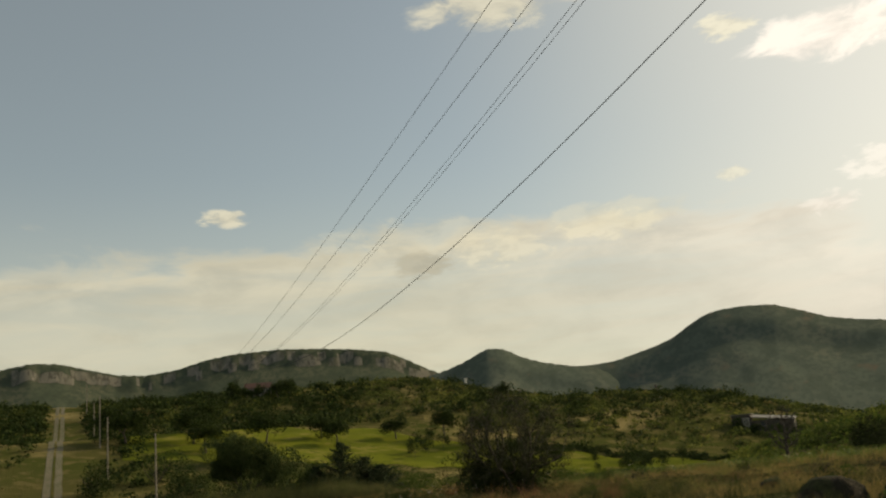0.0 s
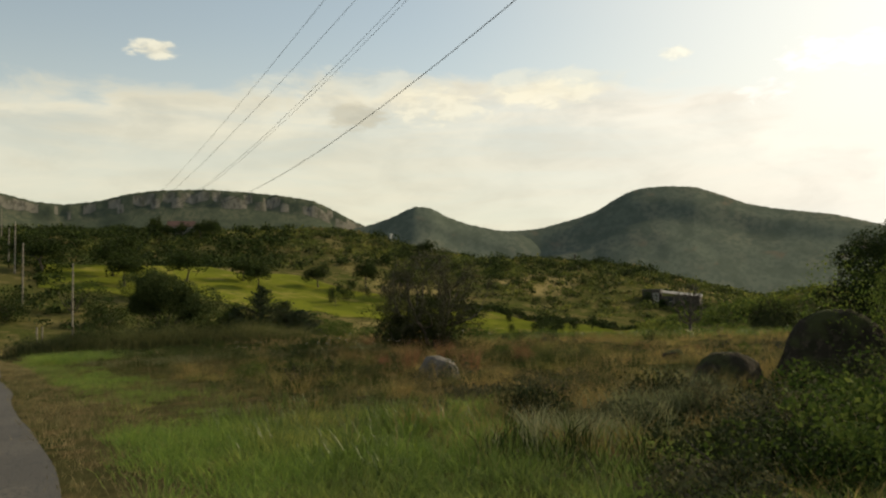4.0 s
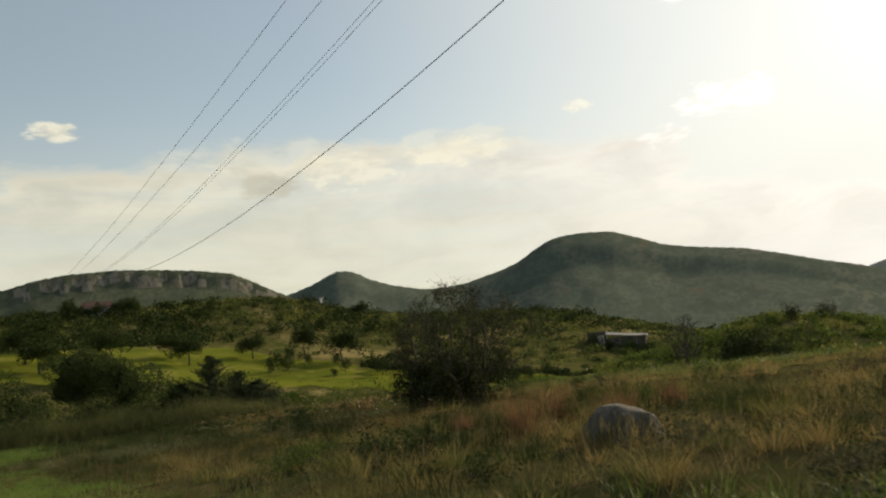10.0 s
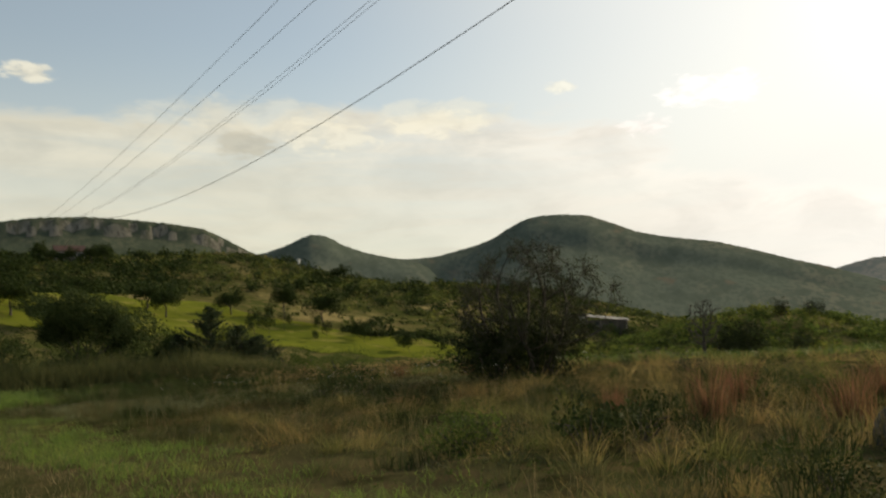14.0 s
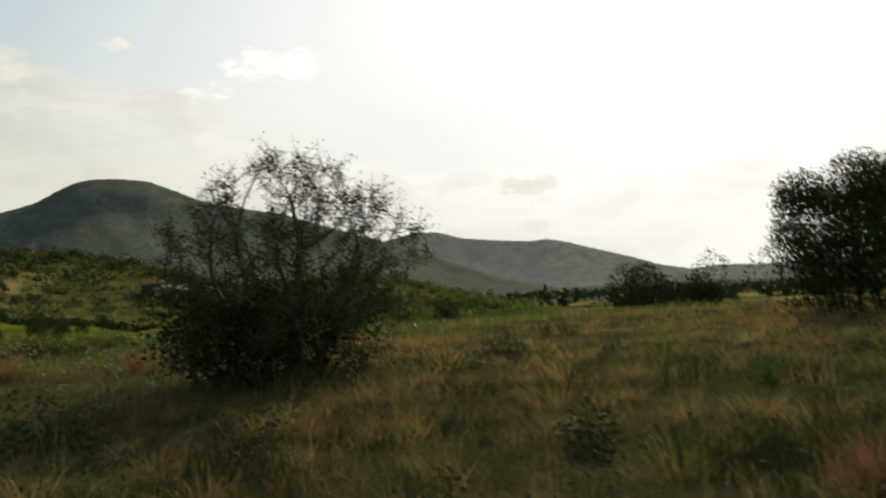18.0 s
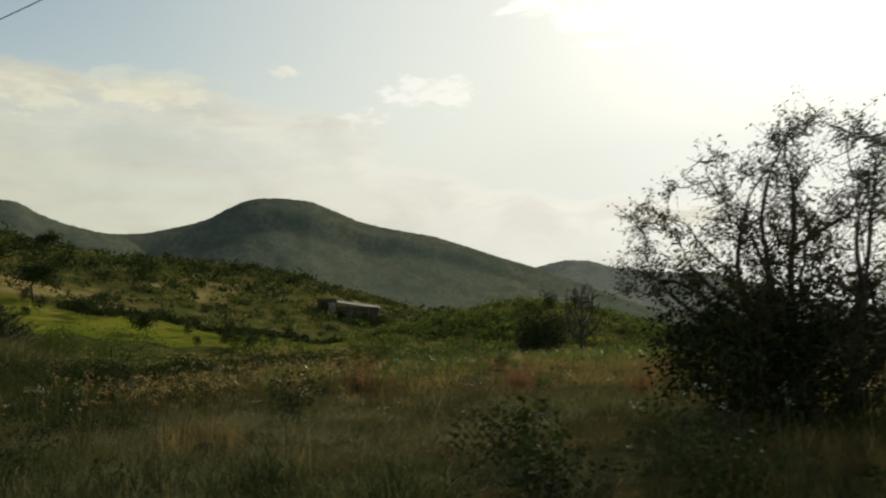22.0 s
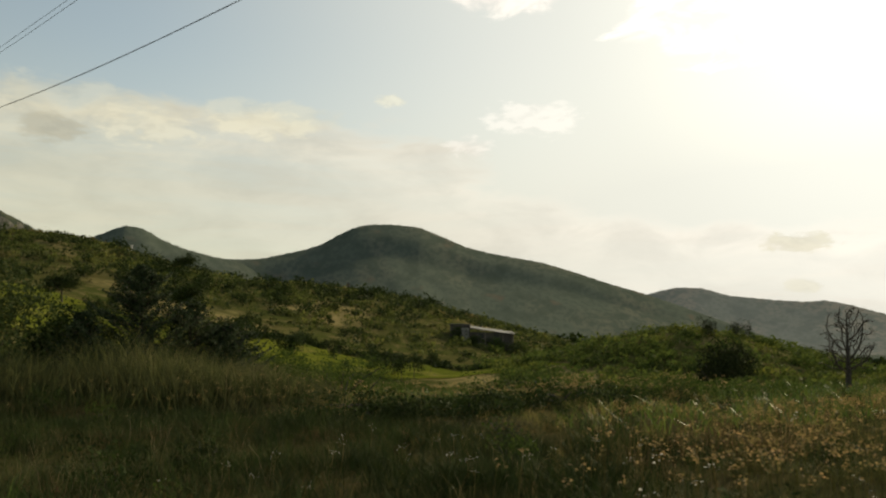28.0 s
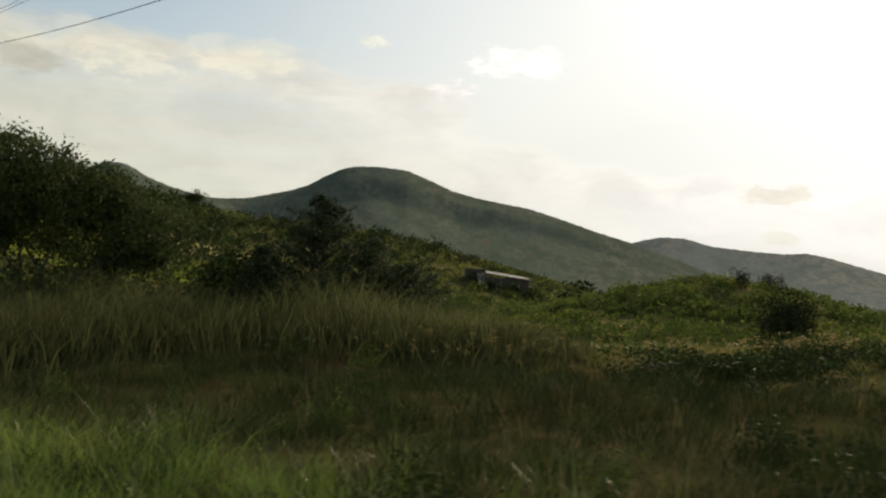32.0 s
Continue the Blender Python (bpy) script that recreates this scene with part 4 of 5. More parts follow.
scatter_bushes("ridge_scrub", 6800, (-37, 22), (162, 300), (0.8, 2.2), 20, 0.52, "bush_ridge", "green scrub bushes covering the ridge", 7, -0.36, where=ridge_places)
scatter_bushes("hedge_scrub", 480, (-27, 16), (112, 136), (0.5, 1.15), 44, 0.34, "leaf_mid", "green bushes along the near side of the mown field", 17, -0.3)
def hedge_places(rng, n):
    deg = rng.uniform(-3, 13, n)
    r = field_far(deg) + rng.uniform(0, 5, n)
    return -8 + r * np.sin(np.radians(deg)), 15 + r * np.cos(np.radians(deg))


scatter_bushes("field_hedge", 130, (0, 1), (1, 2), (1.0, 1.7), 60, 0.42, "leaf_dark", "dark hedge along the upper side of the mown field", 18, -9, where=hedge_places)
scatter_bushes("ridge_woods", 620, (-38, -13), (185, 284), (1.2, 2.7), 60, 0.42, "leaf_dark", "dark trees in the woods on the ridge", 8, -0.2, 1.15)
scatter_bushes("ridge_trees", 130, (-10, 14), (200, 292), (1.8, 3.0), 130, 0.28, "leaf_dark", "single dark trees among the ridge scrub", 9, -0.2, 1.1)
scatter_bushes("hillock_scrub", 1250, (13, 36), (118, 185), (1.0, 2.3), 40, 0.36, "leaf_hillock", "rounded bright yellow-green bushes crowding the low hillock", 12, -2.0)
scatter_bushes("valley_scrub", 1200, (-16, 62), (66, 125), (0.28, 0.65), 34, 0.33, "leaf_mid", "green scrub in the dip beyond the grassland", 13, -0.1)
scatter_bushes("left_woods", 340, (-60, -31), (135, 330), (1.8, 3.4), 60, 0.33, "leaf_dark", "dark trees beside the dirt track", 14, -0.2, 1.15)
def track_places(rng, n):
    """Both sides of the dirt track."""
    S = rng.uniform(108, 330, n)
    L = np.where(rng.uniform(size=n) < 0.7, rng.uniform(-40, -5.5, n), rng.uniform(5, 14, n))
    return S * ROAD_DIR[0] + L * ROAD_SIDE[0], S * ROAD_DIR[1] + L * ROAD_SIDE[1]


scatter_bushes("track_scrub", 420, (0, 1), (1, 2), (0.8, 2.3), 60, 0.34, "leaf_dark", "dark bushes scattered on both sides of the dirt track", 16, -0.3, where=track_places)
scatter_bushes("far_woods", 700, (18, 62), (190, 700), (2.0, 4.5), 34, 0.72, "leaf_dark", "far dark trees in the valley", 15, 0.1, 1.0)


# ---- boulders ----
def boulder(name, x, y, w, d, h, label, seed, sink=0.15, mat="rock", turn=0, bumpy=0.2, facets=9):
    bm = bmesh.new()
    bmesh.ops.create_icosphere(bm, subdivisions=4, radius=1)
    noise.seed_set(seed)
    dice = random.Random(seed)
    cuts = []
    for _ in range(facets):
        c = Vector((dice.gauss(0, 1), dice.gauss(0, 1), abs(dice.gauss(0.4, 0.8)))).normalized()
        cuts.append((c, dice.uniform(0.74, 0.94)))
    for v in bm.verts:
        n = v.co.normalized()
        k = 1 + bumpy * noise.noise(n * 1.3) + 0.08 * noise.noise(n * 3.5) + 0.025 * noise.noise(n * 11)
        n = n * k
        for c, cut in cuts:
            over = n.dot(c) - cut
            if over > 0:
                n = n - c * over * 0.85
        n = n * (1 + 0.02 * noise.noise(n * 9) + 0.012 * noise.noise(n * 23))
        v.co = Vector((n.x * w / 2, n.y * d / 2, h * min(n.z * 1.15, 1.1) if n.z > 0 else n.z * 0.3))
    for f in bm.faces:
        f.smooth = True
    me = bpy.data.meshes.new(name)
    bm.to_mesh(me)
    bm.free()
    ob = thing(name, me, mat, None, label, "boulder")
    ob.location, ob.rotation_euler = (x, y, float(ground_z(x, y)) - sink), (0, 0, radians(turn))
    return ob


boulder("boulder", -1.5, 20.4, 1.5, 1.05, 0.64, "grey weathered granite boulder in dry grass", 1, turn=-58, sink=0.06, facets=5)
boulder("boulder", 3.75, 15.0, 1.5, 1.3, 0.96, "half-buried dark boulder overgrown with dry grass", 5, mat="rock_dark", facets=0, bumpy=0.14)
boulder("boulder", 5.95, 16.1, 2.2, 1.9, 1.5, "large rounded dark boulder beside a leafy bush", 3, mat="rock_dark", bumpy=0.1)
boulder("stone", 1.2, 18.4, 0.4, 0.3, 0.25, "small grey stone lying in dry grass", 4)
boulder("stone", 4.6, 24.0, 0.8, 0.5, 0.4, "flat grey stone showing between grass tufts", 5, mat="rock_dark")
boulder("stone", -11.5, 40.2, 0.6, 0.45, 0.3, "dark stone among grass and dried flowers", 6, mat="rock_dark")
boulder("stone", -6.5, 31.5, 0.5, 0.4, 0.3, "dark stone hidden in grass", 7, mat="rock_dark")
bush("leafy_bush", 7.1, 15.7, 2.5, 2.0, "fresh green leafy bush growing over a boulder", 110, "leaf_light", 0.06, 9000)
bush("leafy_bush", 5.3, 9.7, 1.9, 1.25, "low green leafy bush at the field edge", 111, "leaf_dark", 0.06, 6500)
bush("leafy_bush", 4.7, 7.9, 1.5, 0.95, "low green leafy bush at the field edge", 113, "leaf_mid", 0.05, 6500)
bush("leafy_bush", 2.7, 7.6, 1.3, 0.5, "low green leafy bush at the field edge", 112, "leaf_mid", 0.05, 6500)


# ---- grass ----
def blades(name, x, y, h, w, lean, mat, label, seed, category="grass", outward=None):
    """Bent blades of three faces; x, y: feet; h, w: height and width of each; lean: how far the tip leans."""
    rng = rng_of(seed)
    n = len(x)
    z = ground_z(x, y) - 0.02
    a = rng.uniform(0, 2 * np.pi, n)
    t = rng.uniform(0, 2 * np.pi, n)
    if outward is not None:
        t = outward + rng.normal(size=n) * 0.5
    wx, wy = np.cos(a) * w / 2, np.sin(a) * w / 2
    L = h * lean * rng.uniform(0.2, 1.3, n)
    dx, dy = np.cos(t) * L, np.sin(t) * L
    zero = np.zeros(n)
    V = np.stack((np.stack((x - wx, y - wy, z), 1), np.stack((x + wx, y + wy, z), 1),
                  np.stack((x - wx * 0.75 + dx * 0.35, y - wy * 0.75 + dy * 0.35, z + h * 0.6), 1),
                  np.stack((x + wx * 0.75 + dx * 0.35, y + wy * 0.75 + dy * 0.35, z + h * 0.6), 1),
                  np.stack((x + dx, y + dy, z + h), 1)), 1)
    i = np.arange(n)[:, None] * 5
    F = np.concatenate((i + np.array((0, 1, 3)), i + np.array((0, 3, 2)), i + np.array((2, 3, 4))), 1).reshape(-1, 3)
    return thing(name, raw_mesh(name, V.reshape(-1, 3), F, False), mat, None, label, category, kind="stuff")


def arching_blades(name, x, y, h, w, out, mat, label, seed):
    """Broad blades that rise, bend over and let their tips hang; out: the bearing each one leans to."""
    rng = rng_of(seed)
    n = len(x)
    z = ground_z(x, y) - 0.02
    a = out + np.pi / 2 + rng.normal(size=n) * 0.4
    reach = h * rng.uniform(0.15, 0.75, n)
    hang = rng.uniform(0.0, 0.35, n)
    rows = []
    for u, width in ((0.0, 0.8), (0.35, 1.0), (0.65, 0.85), (0.88, 0.5), (1.0, 0.08)):
        r = reach * u ** 1.8
        up = h * (u - hang * u ** 4)
        for side in (-0.5, 0.5):
            rows.append(np.stack((x + np.cos(out) * r + np.cos(a) * w * width * side, y + np.sin(out) * r + np.sin(a) * w * width * side, z + up), 1))
    V = np.stack(rows, 1)
    i = np.arange(n)[:, None] * 10
    F = np.concatenate([i + np.array((2 * k, 2 * k + 1, 2 * k + 3, 2 * k + 2)) for k in range(4)], 1).reshape(-1, 4)
    return thing(name, raw_mesh(name, V.reshape(-1, 3), F, False), mat, None, label, "grass", kind="stuff")


def tufts(rng, n, per, spread, s, lat, keep=None):
    """Feet of blades gathered in tufts over a stretch along the road and away from it."""
    S, L = rng.uniform(*s, n), rng.uniform(*lat, n)
    x, y = S * ROAD_DIR[0] + L * ROAD_SIDE[0], S * ROAD_DIR[1] + L * ROAD_SIDE[1]
    if keep is not None:
        k = keep(x, y, S, L)
        x, y = x[k], y[k]
    g = rng.uniform(0.6, 1.4, len(x))
    x, y, g = np.repeat(x, per), np.repeat(y, per), np.repeat(g, per)
    return x + rng.normal(size=len(x)) * spread, y + rng.normal(size=len(x)) * spread, g


def sow():
    rng = rng_of(31)

    def green(x, y, S, L):
        return wave(x, y, 3.2, 3) * 0.5 + rng.normal(size=len(x)) * 0.25 + sstep(L, 6.2, 3.0) * 1.2 - 0.62 - 0.34 * sstep(S, 8, 13) > 0

    def grey(x, y, S, L):
        return wave(x, y, 2.6, 5) + rng.normal(size=len(x)) * 0.3 > 0.25

    def high(x, y):
        return 0.72 + 0.35 * wave(x, y, 1.6, 8) + 0.3 * wave(x, y, 0.45, 3)

    def gaps(x, y, S, L):
        return wave(x, y, 1.1, 4) + 0.6 * wave(x, y, 3.1, 9) + rng.normal(size=len(x)) * 0.35 > -0.25

    def dark(x, y, S, L):
        return wave(x, y, 1.3, 6) + 0.5 * wave(x, y, 4.2, 2) + rng.normal(size=len(x)) * 0.2 > 0.45

    x, y, g = tufts(rng, 3000, 5, 0.10, (-6, 62), (0.75, 3.0))
    blades("verge_grass", x, y, 0.11 * g, 0.008, 0.9, "grass_straw", "short straw-coloured grass along the road edge", 1)
    x, y, g = tufts(rng, 20000, 1, 0.10, (-10, 68), (2.0, 26))
    blades("low_grass", x, y, 0.15 * g, 0.012, 0.9, "grass_grey", "short olive grass covering the ground", 10)
    x, y, g = tufts(rng, 9000, 14, 0.11, (-6, 62), (2.0, 9.5), green)
    blades("green_grass", x, y, 0.17 * g * high(x, y), 0.007, 1.3, "grass_green", "lush green grass tufts on the verge", 2)
    x, y, g = tufts(rng, 4600, 12, 0.12, (-8, 31), (4.5, 18), gaps)
    blades("brown_grass", x, y, 0.25 * g * high(x, y), 0.006, 1.9, "grass_brown", "reddish brown dry grass standing in tufts", 3)
    x, y, g = tufts(rng, 2900, 12, 0.12, (34.5, 46), (4.5, 18), gaps)
    blades("flower_field_grass", x, y, 0.27 * g * high(x, y), 0.006, 2.3, "grass_sage", "pale olive dry grass among the dried flowers", 23)
    x, y, g = tufts(rng, 5200, 12, 0.12, (27, 66), (4.5, 18), gaps)
    blades("umber_grass", x, y, 0.23 * g * high(x, y), 0.007, 2.0, "grass_umber", "dark brown matted grass in low tufts", 19)
    x, y, g = tufts(rng, 5000, 15, 0.15, (-8, 66), (5, 18), grey)
    blades("grey_grass", x, y, 0.20 * g * high(x, y), 0.009, 1.9, "grass_grey", "grey-green grass between the dry tufts", 4)
    x, y, g = tufts(rng, 3200, 30, 0.16, (-8, 66), (5, 20), dark)
    blades("dark_weeds", x, y, 0.38 * g, 0.013, 0.7, "leaf_dark", "dark green weeds in dense clumps", 11)
    # dark blades added to deepen the ground tone, in place of shaded hollows
    x, y, g = tufts(rng, 1300, 20, 0.20, (45, 66), (6.0, 18), gaps)
    blades("shade_weeds", x, y, 0.42 * g, 0.014, 0.9, "leaf_dark", "dark olive weeds added for shaded hollows of the grass", 25)
    x, y, g = tufts(rng, 6000, 9, 0.18, (-25, 70), (16, 34), gaps)
    blades("field_grass", x, y, 0.26 * g * high(x, y), 0.014, 1.3, "grass_brown", "dry brown grass of the open field", 5)
    x, y, g = tufts(rng, 4400, 7, 0.24, (-40, 75), (30, 80), gaps)
    blades("plain_grass", x, y, 0.34 * g, 0.024, 1.0, "grass_brown", "pale dry grass of the farther plain", 6)
    x, y = rng.uniform(-10, 46, 24000), rng.uniform(53, 84, 24000)
    k = (wave(x, y, 5.0, 7) + 0.4 * wave(x, y, 1.7, 2) > -0.35) & (y > 55.0 + 2.0 * np.sin(x * 0.21))
    x, y = x[k], y[k]
    blades("dip_grass", x, y, rng.uniform(0.25, 0.6, len(x)), 0.035, 1.0, "grass_lush", "deep green grass in the damp dip", 26)
    x, y, g = tufts(rng, 800, 4, 0.05, (-6, 62), (4, 14), gaps)
    blades("seed_stalks", x, y, 0.58 * g, 0.005, 0.55, "grass_straw", "pale seed stalks above the grass", 7)
    # tussocks whose blades arch outwards

    def tussocks(name, n, per, s, lat, h, spread, w, mat, label, seed, keep=None):
        x0, y0, g = tufts(rng, n, per, 0.0, s, lat, keep)
        a = rng.uniform(0, 6.283, len(x0))
        r = np.abs(rng.normal(size=len(x0))) * spread * g
        x, y = x0 + np.cos(a) * r, y0 + np.sin(a) * r
        blades(name, x, y, 0.86 * h * g * rng.uniform(0.35, 1.1, len(x)), w, 1.35, mat, label, seed, outward=a)

    tussocks("brown_tussocks", 420, 80, (-6, 31), (5, 19), 0.46, 0.14, 0.009, "grass_brown", "arching tussocks of russet dry grass", 12, gaps)
    tussocks("grey_tussocks", 420, 66, (-6, 66), (5, 19), 0.36, 0.16, 0.010, "grass_grey", "arching tussocks of grey-green grass", 13)
    tussocks("green_tussocks", 200, 90, (-4, 64), (3, 8), 0.26, 0.18, 0.007, "grass_reed", "arching tussocks of olive green grass", 14)
    tussocks("lush_grass", 240, 90, (49, 60), (2.8, 7.0), 0.62, 0.24, 0.008, "grass_green", "tall lush green grass close to the road", 16)
    tussocks("rich_grass", 230, 76, (3, 14), (3.2, 7.2), 0.30, 0.20, 0.007, "grass_green", "rich green grass in tall soft clumps", 21)
    tussocks("verge_tussocks", 560, 52, (2.5, 13.5), (1.5, 5.8), 0.27, 0.16, 0.008, "grass_green", "fresh green grass thick on the verge", 24)
    tussocks("russet_mounds", 300, 90, (-6, 34), (6, 20), 0.40, 0.26, 0.006, "grass_brown", "fuzzy low mounds of russet dry grass", 17, dark)
    tussocks("olive_mounds", 420, 66, (27, 66), (4.5, 20), 0.36, 0.26, 0.008, "grass_grey", "fuzzy low mounds of olive grass", 22)
    tussocks("umber_mounds", 480, 70, (26, 66), (4.5, 20), 0.38, 0.28, 0.007, "grass_umber", "fuzzy low mounds of dark brown grass", 20)
    tussocks("field_tussocks", 700, 45, (-25, 70), (18, 48), 0.55, 0.2, 0.018, "grass_brown", "russet grass tussocks in the open field", 15, gaps)
    # broad-bladed grass, gathered where the verge is damp
    for name, n, s, lat, h, label, seed in (("broad_grass", 170, (8.0, 15.5), (3.2, 6.8), 0.29, "broad glossy green blades arching over the verge", 41),
                                            ("broad_grass", 200, (50.0, 60.0), (3.4, 8.4), 0.46, "broad glossy green blades in tall arching clumps", 42)):
        x0, y0, g = tufts(rng, n, 30, 0.0, s, lat, gaps)
        a = rng.uniform(0, 6.283, len(x0))
        r = np.abs(rng.normal(size=len(x0))) * 0.16 * g
        arching_blades(name, x0 + np.cos(a) * r, y0 + np.sin(a) * r, h * g * rng.uniform(0.35, 1.3, len(x0)), 0.009, a, "grass_lush", label, seed)
    # tall grass in front of the cedars
    n = 11000
    x = rng.uniform(-38, -15, n)
    y = 67.0 + rng.normal(size=n) * 1.4 + 0.9 * np.sin(x * 0.5)
    hh = rng.uniform(0.9, 2.2, n) * (0.88 + 0.25 * wave(x, y, 1.3, 2)) * (0.5 + 0.5 * sstep(x, -13.5, -19))
    blades("tall_grass", x, y, hh, 0.018, 0.75, "grass_reed", "tall reedy grass with pale tops before the cedars", 8)
    k = rng.uniform(size=n) < 0.06
    blades("reed_heads", x[k], y[k], hh[k] * 1.05, 0.010, 0.7, "grass_straw", "pale dry stems among the tall grass", 18)
    x = rng.uniform(-38, -13, n)
    y = 65.6 + rng.normal(size=n) * 1.5 + 0.9 * np.sin(x * 0.5)
    hh = rng.uniform(0.5, 1.5, n) * (0.85 + 0.25 * wave(x, y, 1.1, 5)) * (0.5 + 0.5 * sstep(x, -12.5, -19))
    blades("reed_grass", x, y, hh, 0.034, 0.9, "grass_grey", "dark green undergrowth of the tall grass", 9)


sow()


def weed_places(lat0, lat1):
    def where(rng, n):
        S, L = rng.uniform(-10, 68, n), rng.uniform(lat0, lat1, n)
        return S * ROAD_DIR[0] + L * ROAD_SIDE[0], S * ROAD_DIR[1] + L * ROAD_SIDE[1]
    return where


def weed_clumps(name, n, lat, size, leaf, mat, label, seed, patch):
    rng = rng_of(seed)
    x, y = weed_places(*lat)(rng, n * 3)
    k = wave(x, y, 1.4, seed) + 0.6 * wave(x, y, 3.7, seed + 1) + 0.3 * rng.normal(size=n * 3) > patch
    x, y = x[k][:n], y[k][:n]
    z = ground_z(x, y)
    proto = [bush_arrays(rng, 34, 1.0, 0.75, leaf / 0.25, 6)[0] for _ in range(10)]
    V = []
    for i in range(len(x)):
        V.append(proto[rng.integers(10)] * rng.uniform(*size) + (x[i], y[i], z[i] - 0.03))
    V = np.concatenate(V)
    thing(name, raw_mesh(name, V, np.arange(len(V)).reshape(-1, 4), False), mat, None, label, "weeds", kind="stuff")


weed_clumps("dark_weed_patch", 1000, (5.5, 26), (0.18, 0.40), 0.045, "leaf_dark", "patches of low dark leafy weeds", 201, 0.3)
weed_clumps("olive_weed_patch", 1000, (4.5, 26), (0.14, 0.30), 0.05, "leaf_grey", "patches of low olive weeds", 202, 0.1)
weed_clumps("green_weed_patch", 1100, (3.0, 12), (0.10, 0.24), 0.035, "leaf_mid", "patches of low green weeds", 203, 0.3)

# leaf_dark entries here get the leaf with shade in its colour
for k, (x, y, w, h, leaf) in enumerate(((2.18, 8.69, 1.5, 0.6, "leaf_dark"), (3.04, 9.84, 1.6, 0.75, "leaf_grey"), (3.9, 11.15, 1.6, 0.8, "leaf_mid"), (1.66, 7.05, 1.1, 0.45, "leaf_grey"), (2.95, 7.71, 1.3, 0.6, "leaf_dark"), (4.5, 12.3, 1.4, 0.9, "leaf_dark"), (2.78, 13.28, 1.2, 0.5, "leaf_grey"), (-0.5, 15.2, 1.2, 0.36, "leaf_grey"), (0.8, 15.8, 1.3, 0.42, "leaf_grey"), (1.58, 11.97, 1.2, 0.5, "leaf_grey"), (2.18, 14.1, 1.2, 0.5, "leaf_dark"), (5.88, 12.46, 1.6, 1.15, "leaf_grey"), (5.27, 12.14, 1.3, 0.8, "leaf_grey"), (-1.3, 14.2, 0.9, 0.32, "leaf_grey"), (0.4, 13.4, 1.0, 0.4, "leaf_dark"), (2.2, 7.9, 1.7, 0.62, "leaf_dark"), (3.1, 8.6, 1.8, 0.74, "leaf_mid"), (4.0, 9.6, 1.9, 0.9, "leaf_mid"), (4.9, 10.8, 1.8, 1.0, "leaf_mid"), (3.4, 11.4, 1.5, 0.72, "leaf_dark"))):
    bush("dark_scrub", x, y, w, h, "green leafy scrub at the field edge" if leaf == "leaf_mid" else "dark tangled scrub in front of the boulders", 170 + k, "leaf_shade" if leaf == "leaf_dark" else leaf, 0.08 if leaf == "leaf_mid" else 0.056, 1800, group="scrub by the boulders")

protos = []
for k, (w, h, leaf) in enumerate(((0.9, 0.55, "leaf_dark"), (0.7, 0.45, "leaf_mid"), (1.1, 0.5, "leaf_grey"), (0.6, 0.6, "leaf_dark"))):
    protos.append(bush("low_bush", 6 + 1.7 * k, 26 + 2.1 * k, w, h, ("low dark weed bush in dry grass", "low green weed bush in dry grass", "grey scrubby low bush in dry grass", "upright dark weed bush in dry grass")[k], 130 + k, leaf, 0.052, 600, group="weed bushes in the field", lobes=8))
rng = rng_of(77)
for k in range(90):
    s, lat = rng.uniform(-6, 66), rng.uniform(6.5, 34)
    x, y = s * ROAD_DIR[0] + lat * ROAD_SIDE[0], s * ROAD_DIR[1] + lat * ROAD_SIDE[1]
    q = rng.uniform(0.6, 1.3)
    copy_thing(protos[rng.integers(4)], pose(x, y, float(ground_z(x, y)) - 0.05, 0, 0, rng.uniform(0, 360))).scale = (q, q, q)


for k, (x, y, q) in enumerate(((-8.7, 37.0, 1.5), (-8.2, 34.4, 1.3), (-7.8, 32.9, 1.1), (-7.2, 35.8, 1.2), (-9.3, 35.3, 1.4), (-6.5, 30.9, 1.0), (-4.0, 28.9, 1.2))):
    copy_thing(protos[(0, 3, 0, 2)[k % 4]], pose(x, y, float(ground_z(x, y)) - 0.05, 0, 0, 77 * k)).scale = (q, q, q * 0.9)
bush("bright_weed", -6.6, 22.4, 1.0, 0.6, "bright yellow-green weed with fine leaves in the grass", 141, "leaf_light", 0.05, 1500, "weed")


def russet_tufts():
    rng = rng_of(65)
    X, Y, H, out = [], [], [], []
    for x, y, h in ((-2.6, 24.5, 0.95), (-1.7, 25.6, 0.8), (-0.9, 23.4, 0.9), (-3.6, 26.4, 0.6), (0.6, 25.2, 0.75), (-7.3, 47.2, 0.9), (-4.6, 44.8, 0.8), (-3.2, 42.4, 0.7)):
        n = 260
        a = rng.uniform(0, 6.283, n)
        r = np.abs(rng.normal(size=n)) * 0.17
        X.append(x + np.cos(a) * r)
        Y.append(y + np.sin(a) * r)
        H.append(h * rng.uniform(0.4, 1.1, n))
        out.append(a)
    blades("russet_tufts", np.concatenate(X), np.concatenate(Y), np.concatenate(H), 0.009, 0.5, "grass_russet", "tall upright tufts of russet grass", 66, outward=np.concatenate(out))


russet_tufts()


